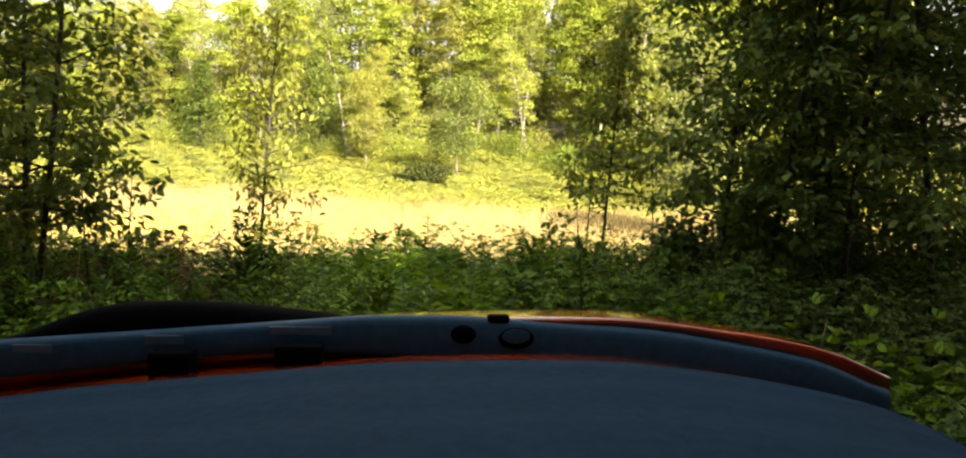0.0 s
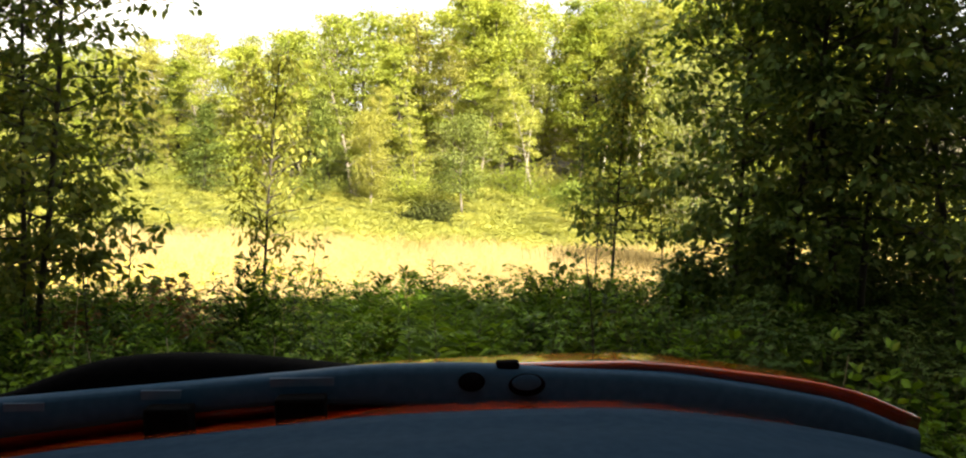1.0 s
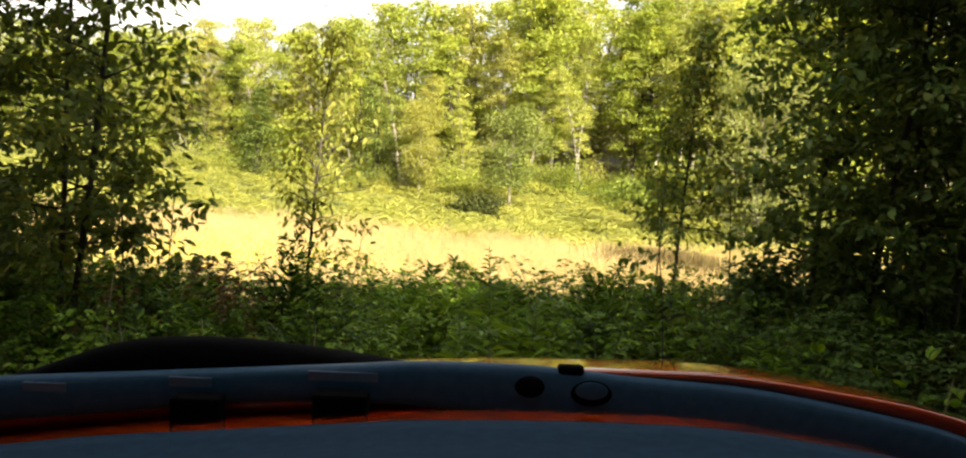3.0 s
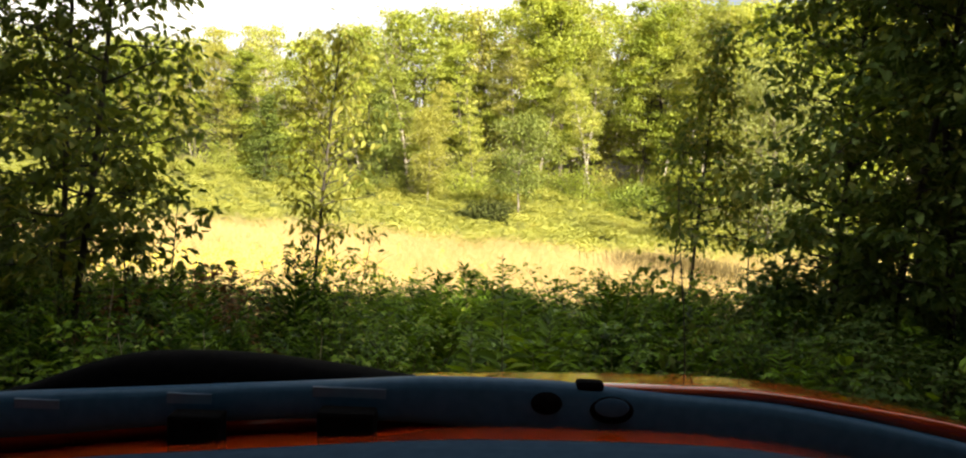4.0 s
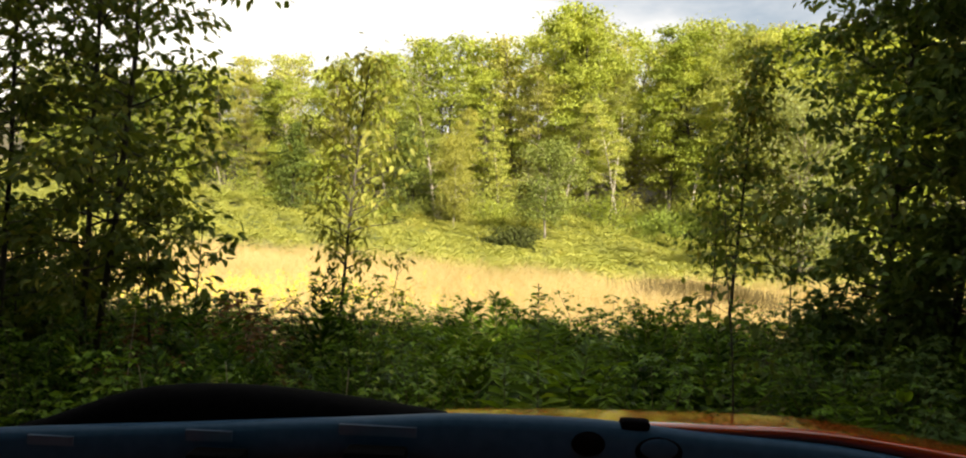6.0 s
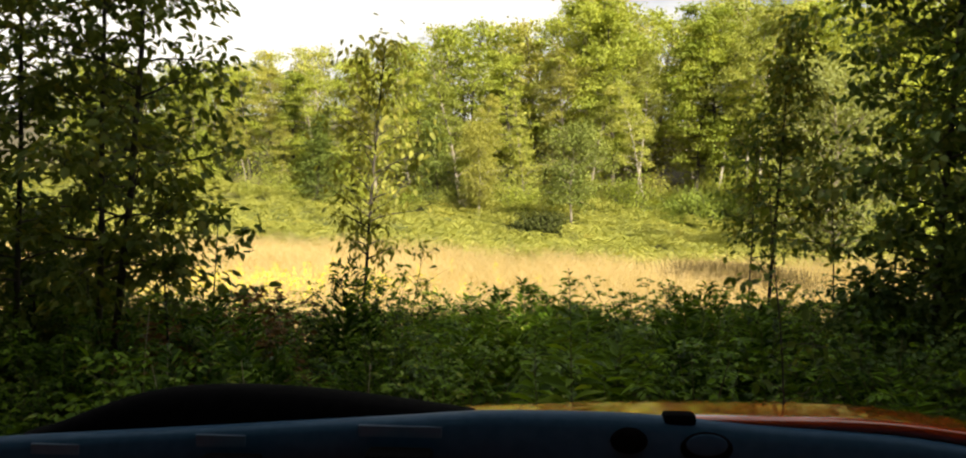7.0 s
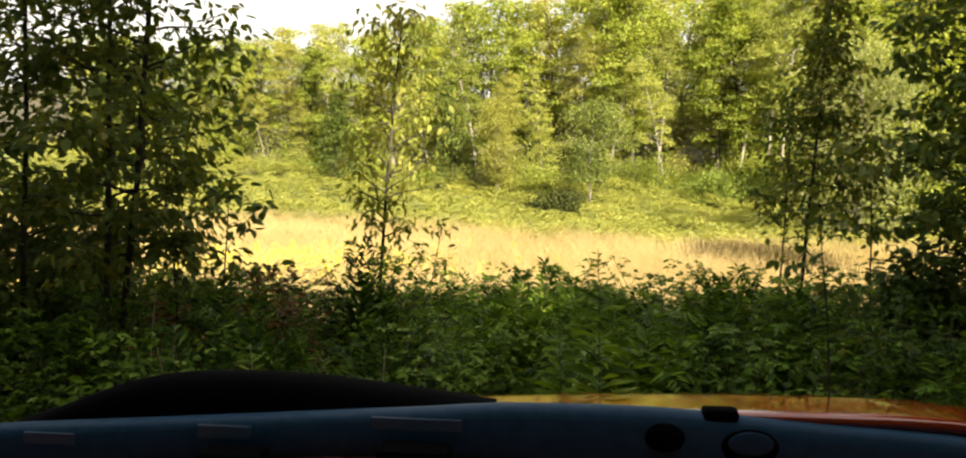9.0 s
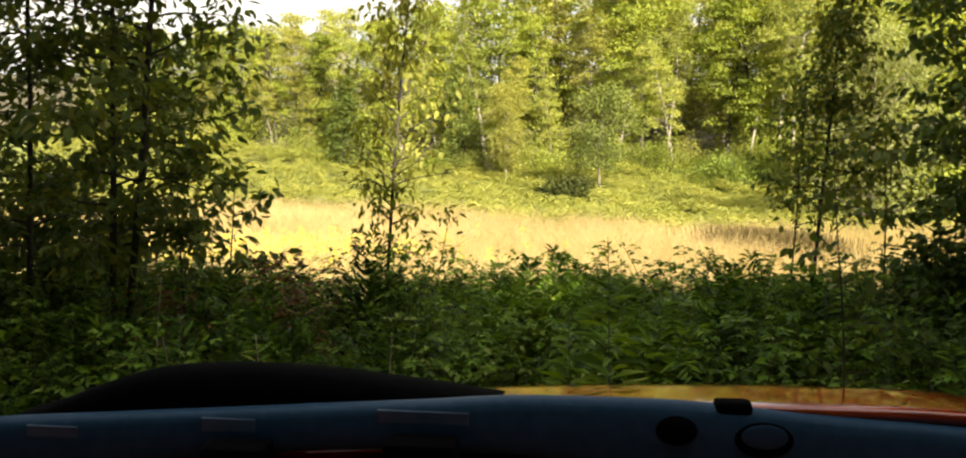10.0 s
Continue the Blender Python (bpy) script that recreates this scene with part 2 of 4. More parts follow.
def leaf_mesh(name, pos, axis, up, length, width, material, fine=False):
    """One folded blade for each row: a diamond, or with fine a pointed oval."""
    pos, axis, up = np.asarray(pos, float), unit(np.asarray(axis, float)), np.asarray(up, float)
    side = unit(np.cross(axis, up))
    nrm = np.cross(side, axis)
    L, W = np.asarray(length, float)[:, None], np.asarray(width, float)[:, None]
    count = len(pos)
    if not fine:
        v = np.stack([pos, pos + axis * L * .45 + side * W * .5 + nrm * W * .14, pos + axis * L - nrm * L * .1,
                      pos + axis * L * .45 - side * W * .5 + nrm * W * .14], 1).reshape(-1, 3)
        f = (np.arange(count)[:, None] * 4 + np.array([0, 1, 2, 0, 2, 3])).ravel()
        return mesh_arrays(name, v, f, np.arange(count * 2) * 3, material)
    v = np.stack([pos, pos + axis * L * .25 + side * W * .42 + nrm * W * .12, pos + axis * L * .62 + side * W * .40 + nrm * W * .06,
                  pos + axis * L - nrm * L * .14, pos + axis * L * .62 - side * W * .40 + nrm * W * .06,
                  pos + axis * L * .25 - side * W * .42 + nrm * W * .12], 1).reshape(-1, 3)
    f = (np.arange(count)[:, None] * 6 + np.array([0, 1, 2, 3, 0, 3, 4, 5])).ravel()
    return mesh_arrays(name, v, f, np.arange(count * 2) * 4, material)


def tube_mesh(name, tubes, material):
    """tubes: (points, radii, sides) each; one mesh."""
    vs, ls, ss, base, at = [], [], [], 0, 0
    for pts, rad, sides in tubes:
        pts = np.asarray(pts, float)
        d = unit(np.gradient(pts, axis=0))
        ref = np.where(np.abs(d[:, 2:3]) > .9, np.array([[1., 0, 0]]), np.array([[0, 0, 1.]]))
        a = unit(np.cross(d, ref))
        b = np.cross(d, a)
        ang = np.arange(sides) * 2 * np.pi / sides
        ring = pts[:, None] + (a[:, None] * np.cos(ang)[None, :, None] + b[:, None] * np.sin(ang)[None, :, None]) * np.asarray(rad)[:, None, None]
        vs.append(ring.reshape(-1, 3))
        k = len(pts)
        i, j = np.meshgrid(np.arange(k - 1), np.arange(sides), indexing="ij")
        q = np.stack([i * sides + j, i * sides + (j + 1) % sides, (i + 1) * sides + (j + 1) % sides, (i + 1) * sides + j], -1).reshape(-1, 4) + base
        ls.append(q.ravel())
        ss.append(np.arange(len(q)) * 4 + at)
        at += len(q) * 4
        base += k * sides
    return mesh_arrays(name, np.concatenate(vs), np.concatenate(ls), np.concatenate(ss), material, True)


def part(name, data, parent, label=""):
    if isinstance(data, tuple):
        bm, material = data
        me = bpy.data.meshes.new(name)
        bm.to_mesh(me)
        bm.free()
        me.materials.append(material)
        data = me
    ob = new(name, data)
    ob.parent = parent
    if label:
        tagged(ob, label)
    return ob


# ---- ground ----
PROFILE_Y = [-400, 0, 3.5, 6.5, 9.5, 13, 27, 31, 35, 40, 60, 110, 400, 3000]
PROFILE_Z = [-2, 0, .02, -.04, -.55, -.85, -.85, -.62, -.1, .55, 3.2, 10, 26, 60]


def ground_z(x, y):
    x, y = np.asarray(x, float), np.asarray(y, float)
    z = np.interp(y, PROFILE_Y, PROFILE_Z)
    far = np.clip((y - 20) / 16, 0, 1)
    z = z + far * .10 * np.clip(-x - 5, 0, 40) + far * .22 * np.exp(-((x - 2) / 4) ** 2) + far * .04 * np.clip(x - 6, 0, 40)
    return z + .05 * np.sin(x * .9 + 1.3 * np.sin(y * .6)) + .04 * np.sin(y * 1.1 + x * .5)


def gz(x, y):
    return float(ground_z(x, y))


def bracken_edge(x):
    """The line at which the dry grass gives way to bracken."""
    x = np.asarray(x, float)
    line = np.interp(x, (-16, -10.5, -7.5, -3.7, -.7, 2, 5, 9, 14), (26.5, 28, 29, 27, 24.2, 23.4, 23.2, 21.5, 20))
    return line + .5 * np.sin(x * 1.7) + .35 * np.sin(x * 4.1)


def build_ground():
    xs = np.concatenate([np.linspace(-2500, -60, 14), np.linspace(-50, 50, 140), np.linspace(60, 2500, 14)])
    ys = np.concatenate([np.linspace(-2500, -40, 12), np.linspace(-30, 60, 160), np.linspace(66, 3000, 22)])
    X, Y = np.meshgrid(xs, ys)
    Z = ground_z(X, Y)
    v = np.stack([X, Y, Z], -1).reshape(-1, 3)
    nx, ny = len(xs), len(ys)
    i, j = np.meshgrid(np.arange(ny - 1), np.arange(nx - 1), indexing="ij")
    q = np.stack([i * nx + j, i * nx + j + 1, (i + 1) * nx + j + 1, (i + 1) * nx + j], -1).reshape(-1, 4)
    me = mesh_arrays("ground", v, q.ravel(), np.arange(len(q)) * 4, GROUND, True)
    edge = bracken_edge(X)
    straw = np.clip((Y - 7) / 1.5, 0, 1) * np.clip((edge - Y) / .8 + .5, 0, 1)
    fern = np.clip((Y - edge) / .8 + .5, 0, 1) * np.clip((39 - Y) / 2, 0, 1)
    col = np.stack([straw, fern, 0 * X, 0 * X + 1], -1).reshape(-1, 4).astype(np.float32)
    att = me.attributes.new("cover", "FLOAT_COLOR", "POINT")
    att.data.foreach_set("color", col.ravel())
    return tagged(new("ground", me), "dark leaf litter, dry meadow and bracken ground", "ground", kind="structure")


build_ground()

# ---- trees ----
def bend(start, direction, length, steps, rise, rng, wander=.12):
    pts, d, p = [np.array(start, float)], unit(np.array(direction, float)), np.array(start, float)
    for _ in range(steps):
        d = unit(d + np.array([0, 0, rise]) / steps + rng.normal(0, wander, 3))
        p = p + d * length / steps
        pts.append(p)
    return np.array(pts)


def grow(seed, height, radius, spread, crown_from, limbs, limb_rise, shape, lean=(0, 0), wander=.05):
    """A trunk with limbs and twigs. Returns the tubes and the twig lines that carry leaves."""
    rng = np.random.default_rng(seed)
    steps = 12
    trunk = bend((0, 0, -.15), (lean[0], lean[1], 1), height + .15, steps, .35, rng, wander)
    rad = radius * np.linspace(1, .12, steps + 1) ** .8
    rad[0] *= 1.35
    tubes, twigs = [(trunk, rad, 7)], []
    for k in range(limbs):
        u = (k + rng.uniform(0, 1)) / limbs
        h = crown_from + (1 - crown_from) * u * .97
        f = h * steps
        i = min(int(f), steps - 1)
        p = trunk[i] + (trunk[i + 1] - trunk[i]) * (f - i)
        az = k * 2.399 + rng.uniform(-.6, .6)
        ln = spread * shape(u) * rng.uniform(.65, 1.2)
        tilt = limb_rise + .5 * u + rng.uniform(-.15, .15)
        d = (math.cos(az), math.sin(az), tilt)
        limb = bend(p, d, ln, 5, -.25 + .3 * u, rng, .10)
        r0 = max(radius * .38 * (1 - .75 * u), radius * .1)
        tubes.append((limb, r0 * np.linspace(1, .2, 6), 4))
        twigs.append(limb[2:])
        for s in range(3 if ln > .25 * spread else 1):
            j = rng.integers(1, 5)
            dd = unit(limb[j + 1] - limb[j]) + rng.normal(0, .6, 3) + np.array([0, 0, .1])
            tw = bend(limb[j], dd, ln * rng.uniform(.35, .6), 3, -.2, rng, .15)
            tubes.append((tw, r0 * .4 * np.linspace(1, .3, 4), 3))
            twigs.append(tw)
    twigs.append(trunk[-4:])
    return tubes, twigs, rng


def pads_on(twigs, rng, per, size, scatter, slim=.55, droop=.35, flat=.5):
    """Leaves in flattened pads near the ends of limbs and twigs, with open space between the pads."""
    pos, axis, up = [], [], []
    for tw in twigs:
        k = int(per * rng.uniform(.7, 1.5))
        hub = tw[-1] + (tw[-2] - tw[-1]) * rng.uniform(0, .8)
        wide = float(np.clip(np.linalg.norm(tw[-1] - tw[0]) / (scatter * 1.3), .5, 1.2))
        k = int(k * (.6 + .5 * wide))
        o = unit(rng.normal(0, 1, (k, 3))) * (rng.uniform(0, 1, (k, 1)) ** .45) * scatter * wide * rng.uniform(.75, 1.3)
        o[:, 2] = np.where(o[:, 2] < 0, o[:, 2] * .35, o[:, 2]) * flat
        o[:, 2] -= .25 * flat * (o[:, 0] ** 2 + o[:, 1] ** 2) / scatter
        a = unit(o * np.array([1, 1, .5]) + rng.normal(0, .4 * scatter, (k, 3)))
        a[:, 2] -= droop
        pos.append(hub + o)
        axis.append(a)
        up.append(rng.normal(0, .40, (k, 3)) + o / scatter * .6 + np.array([0, 0, .8]))
    pos, axis, up = map(np.concatenate, (pos, axis, up))
    L = size * rng.uniform(.65, 1.3, len(pos))
    return pos, axis, up, L, L * slim * rng.uniform(.8, 1.2, len(pos))


def leaves_on(twigs, rng, per, size, scatter, slim=.55, droop=.35, flat=.5):
    pos, axis, up = [], [], []
    for tw in twigs:
        k = max(1, int(per * rng.uniform(.6, 1.4)))
        f = rng.uniform(0, len(tw) - 1.001, k)
        i = f.astype(int)
        p = tw[i] + (tw[i + 1] - tw[i]) * (f - i)[:, None]
        o = rng.normal(0, 1, (k, 3)) * scatter * np.array([1, 1, flat])
        a = unit(o + rng.normal(0, scatter, (k, 3)))
        a[:, 2] -= droop
        pos.append(p + o)
        axis.append(a)
        up.append(rng.normal(0, .45, (k, 3)) + np.array([0, 0, 1.]))
    pos, axis, up = map(np.concatenate, (pos, axis, up))
    L = size * rng.uniform(.65, 1.3, len(pos))
    return pos, axis, up, L, L * slim * rng.uniform(.8, 1.2, len(pos))


def make_tree(name, label, category, seed, height, radius, spread, crown_from, limbs, limb_rise, shape, per, size, scatter, leaf, bark,
              slim=.6, droop=.35, flat=.5, fine=False, group="", lean=(0, 0), wander=.05, pads=0.0):
    tubes, twigs, rng = grow(seed, height, radius, spread, crown_from, limbs, limb_rise, shape, lean, wander)
    root = tagged(new(name), label, category, group)
    part("trunk", tube_mesh("trunk", tubes, bark), root)
    blades_ = pads_on(twigs, rng, per, size, pads, slim, droop, flat) if pads else leaves_on(twigs, rng, per, size, scatter, slim, droop, flat)
    part("crown", leaf_mesh("crown", *blades_, leaf, fine), root)
    return root


def oval(u):
    return .35 + .85 * math.sin(math.pi * min(1, .12 + .88 * u)) ** .8


def cone(u):
    return 1.05 - .92 * u


def spindle(u):
    return .12 + 1.0 * math.sin(math.pi * (.10 + .85 * u)) ** .8


def round_top(u):
    return .75 + .45 * math.sin(math.pi * u * .8) - .80 * u ** 3


def plant_at(root, x, y, turn=0.0, size=1.0, tall=1.0):
    root.matrix_basis = Matrix.Translation((x, y, gz(x, y) - .03)) @ Matrix.Rotation(turn, 4, "Z") @ Matrix.Diagonal((size, size, size * tall, 1))
    return root


# far forest: each kind once at 10 m, then copies
FOREST = "trees at the forest edge"
kinds = [
    make_tree("maple_tree", "tall broad maple with sunlit yellow-green leaves", "tree", 11, 10, .15, 2.3, .22, 36, .12, round_top, 82, .122, .30, LEAF_MAPLE, BARK_GREY, .85, .3, .70, group=FOREST, pads=.54),
    make_tree("maple_tree", "tall maple with layered yellow-green foliage", "tree", 12, 10, .14, 2.0, .26, 34, .12, oval, 82, .122, .30, LEAF_MAPLE, BARK_DARK, .85, .3, .65, group=FOREST, pads=.52),
    make_tree("birch_tree", "slender white-stemmed birch with light green leaves", "tree", 13, 10, .08, 1.4, .38, 34, .35, oval, 64, .102, .24, LEAF_BIRCH, BARK_WHITE, .7, .5, .85, group=FOREST, pads=.40),
    make_tree("aspen_tree", "slim aspen with pale stem and fine leaves", "tree", 14, 10, .08, 1.3, .48, 30, .35, oval, 64, .102, .24, LEAF_OLIVE, BARK_GREY, .8, .4, .85, group=FOREST, pads=.38),
    make_tree("ash_tree", "olive-green ash with an airy crown", "tree", 15, 10, .12, 1.8, .24, 38, .25, round_top, 68, .116, .28, LEAF_OLIVE, BARK_GREY, .65, .4, .75, group=FOREST, pads=.46),
    make_tree("birch_tree", "bushy birch with grey-green foliage to the ground", "tree", 16, 10, .10, 1.9, .05, 46, .3, cone, 62, .108, .26, LEAF_BIRCH, BARK_GREY, .7, .4, .75, group=FOREST, pads=.44),
]
back_kinds = [
    make_tree("maple_tree", "broad yellow-green tree deeper in the forest", "tree", 17, 10, .15, 2.4, .10, 44, .30, round_top, 22, .20, .34, LEAF_MAPLE, BARK_GREY, .8, .3, .28, group=FOREST),
    make_tree("ash_tree", "olive-green tree deeper in the forest", "tree", 18, 10, .13, 2.3, .10, 44, .35, cone, 22, .19, .34, LEAF_OLIVE, BARK_GREY, .7, .3, .3, group=FOREST),
    make_tree("birch_tree", "light green birch deeper in the forest", "tree", 19, 10, .11, 2.1, .10, 44, .4, oval, 22, .18, .34, LEAF_BIRCH, BARK_WHITE, .7, .3, .3, group=FOREST),
]
shade_kind = make_tree("track_tree", "dense leafy tree out of view that shades the bank", "tree", 22, 10, .16, 2.0, .08, 56, .35, round_top, 6, .70, .30, LEAF_SHADE, BARK_DARK, .8, .3, .6)
spruce = make_tree("spruce_tree", "blue-green spruce with tiered boughs", "tree", 21, 10, .13, 2.1, .05, 84, -.10, cone, 40, .20, .18, LEAF_SPRUCE, BARK_DARK, .35, .1, .35, group=FOREST)
SKY_X = [-40, -18, -15, -13, -10.5, -9.3, -7.8, -5.7, -3.3, -1, .8, 1.9, 3.4, 6.4, 9.4, 12.2, 14.3, 16.6, 24, 40]
SKY_Z = [8.6, 7.8, 7.7, 8.5, 8.9, 8.1, 8.8, 8.9, 9.4, 9.7, 10.2, 11.1, 10.2, 10.1, 10.1, 10.8, 10.1, 10.4, 10.6, 10.6]
rng = np.random.default_rng(5)
first = set()


def stand(kind, x, y, tall, width=None):
    """Places the kind's model first, then copies of it."""
    s = tall / 10
    w = (width or s) / s
    turn = rng.uniform(0, 6.28)
    if kind in first:
        ob = copy_thing(kind, Matrix.Identity(4))
    else:
        first.add(kind)
        ob = kind
    ob.matrix_basis = Matrix.Translation((x, y, gz(x, y) - .05)) @ Matrix.Rotation(turn, 4, "Z") @ Matrix.Diagonal((s * w, s * w, s, 1))


for row, (depth, step, low) in enumerate(((38.3, 2.3, .66), (40.4, 1.9, .97), (43.5, 2.0, 1.0), (48.5, 2.4, 1.0), (55.0, 3.0, 1.0))):
    x = -depth * .62
    while x < depth * .58:
        xx = x + rng.uniform(-.6, .6)
        yy = depth + rng.uniform(-1.2, 1.8) + .12 * max(0, -xx - 6)
        top = 1.6 + (np.interp(xx * 40 / yy, SKY_X, SKY_Z) - 1.6) * yy / 40
        tall = (top - gz(xx, yy)) * (low * rng.uniform(.62, 1.10) if row == 0 else low * rng.uniform(.80, 1.04) if row == 1 else rng.uniform(.92, 1.06))
        x += step * rng.uniform(.75, 1.25)
        if row == 0 and (-11.6 < xx < -8.3 or -5.8 < xx < -3.6 or 6.0 < xx < 9.0):
            continue
        if row == 0:
            kind = kinds[int(rng.choice(6, p=[.20, .12, .12, .08, .18, .30]))]
        elif row == 1 and 4 < xx < 12:
            kind = kinds[int(rng.choice(6, p=[.10, .20, .35, .25, .10, 0]))]
        elif row == 1:
            kind = kinds[int(rng.choice(6, p=[.26, .24, .16, .14, .14, .06]))]
        else:
            kind = back_kinds[int(rng.integers(0, 3))]
        stand(kind, xx, yy, tall, tall / 10 * rng.uniform(.85, 1.15))
stand(kinds[0], 2.05, 41, 11.0 - gz(2.05, 41), 1.0)
for x, y, h in ((8.0, 38.9, 8.4), (9.4, 38.5, 8.8), (9.9, 38.2, 9.0)):
    stand(kinds[2], x, y, h, .85)
stand(spruce, -10.25, 36.9, 4.4, .68)
stand(spruce, -12.6, 41.5, 6.0, .7)
stand(spruce, -4.75, 38.4, 5.0, .66)
stand(spruce, 16.5, 36, 6.5, .6)

# underwood at the foot of the forest
UNDER = "bushes at the foot of the forest"


def bush(name, label, seed, leaf, group="", size=.052, stems=15, per=72, fine=False, scatter=.16, slim=.65, bark=BARK_DARK, rise=.9):
    """A bush about 1 m high and 1.2 m across with its stems from the ground."""
    r = np.random.default_rng(seed)
    tubes, twigs = [], []
    for k in range(stems):
        az = k * 2.4 + r.uniform(-.4, .4)
        out_ = r.uniform(.15, 1.0)
        st = bend((r.normal(0, .07), r.normal(0, .07), -.06), (math.cos(az) * out_, math.sin(az) * out_, rise), r.uniform(.75, 1.15), 6, -.15, r, .12)
        tubes.append((st, .012 * np.linspace(1, .25, 7), 4))
        twigs.append(st[1:])
        for s in range(2):
            j = r.integers(2, 5)
            tw = bend(st[j], unit(st[j + 1] - st[j]) + r.normal(0, .7, 3), r.uniform(.25, .45), 3, 0, r, .15)
            tubes.append((tw, .006 * np.linspace(1, .3, 4), 3))
            twigs.append(tw)
    root = tagged(new(name), label, "bush", group)
    tagged(part("stem_tangle", tube_mesh("stem_tangle", tubes, bark), root), kind="stuff")
    part("foliage", leaf_mesh("foliage", *leaves_on(twigs, r, per, size, scatter, slim, .3, .8), leaf, fine), root)
    return root


under = [bush("forest_bush", "sunlit green bush at the forest foot", 31, LEAF_MAPLE, UNDER), bush("forest_bush", "grey-green bush at the forest foot", 32, LEAF_BIRCH, UNDER),
         bush("forest_bush", "rusty olive bush at the forest foot", 33, LEAF_OLIVE, UNDER)]
used = set()


def set_bush(kind, x, y, size, tall=1.0):
    ob = copy_thing(kind, Matrix.Identity(4)) if kind in used else kind
    used.add(kind)
    plant_at(ob, x, y, rng.uniform(0, 6.28), size, tall)


for k in range(40):
    x = -24 + 44 * (k + rng.uniform(0, 1)) / 40
    y = 37.3 + rng.uniform(-.6, 1.4) + .10 * max(0, -x - 6)
    set_bush(under[int(rng.choice(3, p=[.5, .35, .15]))], x, y, rng.uniform(.9, 1.7), rng.uniform(.8, 1.4))
for k in range(18):
    x = -22 + 42 * (k + rng.uniform(0, 1)) / 18
    set_bush(under[int(rng.choice(3, p=[.4, .35, .25]))], x, 40.5 + rng.uniform(-1, 2), rng.uniform(1.6, 2.4), rng.uniform(.9, 1.3))
meadow_bush = bush("layered_bush", "dense mid-green bush with layered boughs behind the bracken", 34, LEAF_LAYER, UNDER, size=.036, stems=18, per=150, scatter=.09, rise=.7)
for x, y, s in ((5.7, 34.7, 1.7), (6.8, 34.4, 2.1), (7.9, 34.8, 1.8)):
    set_bush(meadow_bush, x, y, s, 1.05)

# lone trees in the bracken
plant_at(make_tree("young_birch", "young birch with pale stem and airy crown in bracken", "tree", 41, 4.05, .055, 1.20, .30, 40, .35, oval, 70, .082, .19, LEAF_GREYGREEN, BARK_GREY, .6, .4, .5), 1.15, 32.3)
plant_at(bush("dark_bush", "low dense dark green juniper bush in the bracken", 42, LEAF_JUNIPER, size=.09, stems=22, per=80, slim=.4), -.05, 31.9, 0, 1.6, .68)
plant_at(make_tree("willow_tree", "pale grey-green willow with fine foliage at the meadow", "tree", 43, 5.6, .10, 1.7, .06, 60, .55, oval, 100, .085, .20, LEAF_WILLOW, BARK_GREY, .45, .4, .8), 8.2, 24.3)
plant_at(make_tree("maple_tree", "bright yellow-green maple beside the meadow", "tree", 44, 6.6, .11, 2.0, .10, 50, .35, round_top, 80, .125, .24, LEAF_MAPLE, BARK_GREY, .85, .3, .26), 12.0, 28.0)
plant_at(make_tree("aspen_tree", "slim aspen with fine leaves by the bracken", "tree", 45, 4.2, .05, .9, .2, 34, .5, oval, 80, .078, .18, LEAF_OLIVE, BARK_WHITE, .7, .4, .7), -2.76, 36.2)
plant_at(make_tree("birch_tree", "light green birch beside the meadow", "tree", 46, 7.0, .09, 1.6, .12, 44, .5, oval, 50, .14, .22, LEAF_BIRCH, BARK_WHITE, .7, .4, .7), 10.2, 31.5)

# ---- meadow ----
def blades(name, x, y, h, w, lean, material, rng_):
    count = len(x)
    z = ground_z(x, y)
    az = rng_.uniform(0, 6.28, count)
    s = np.stack([np.cos(az), np.sin(az), 0 * az], -1) * w[:, None] * .5
    tip = np.stack([rng_.normal(0, 1, count) * lean, rng_.normal(0, 1, count) * lean, h], -1)
    p = np.stack([x, y, z - .02], -1)
    v = np.stack([p - s, p + s, p + tip + s * .5, p + tip - s * .5], 1).reshape(-1, 3)
    f = (np.arange(count)[:, None] * 4 + np.arange(4)).ravel()
    return mesh_arrays(name, v, f, np.arange(count) * 4, material)


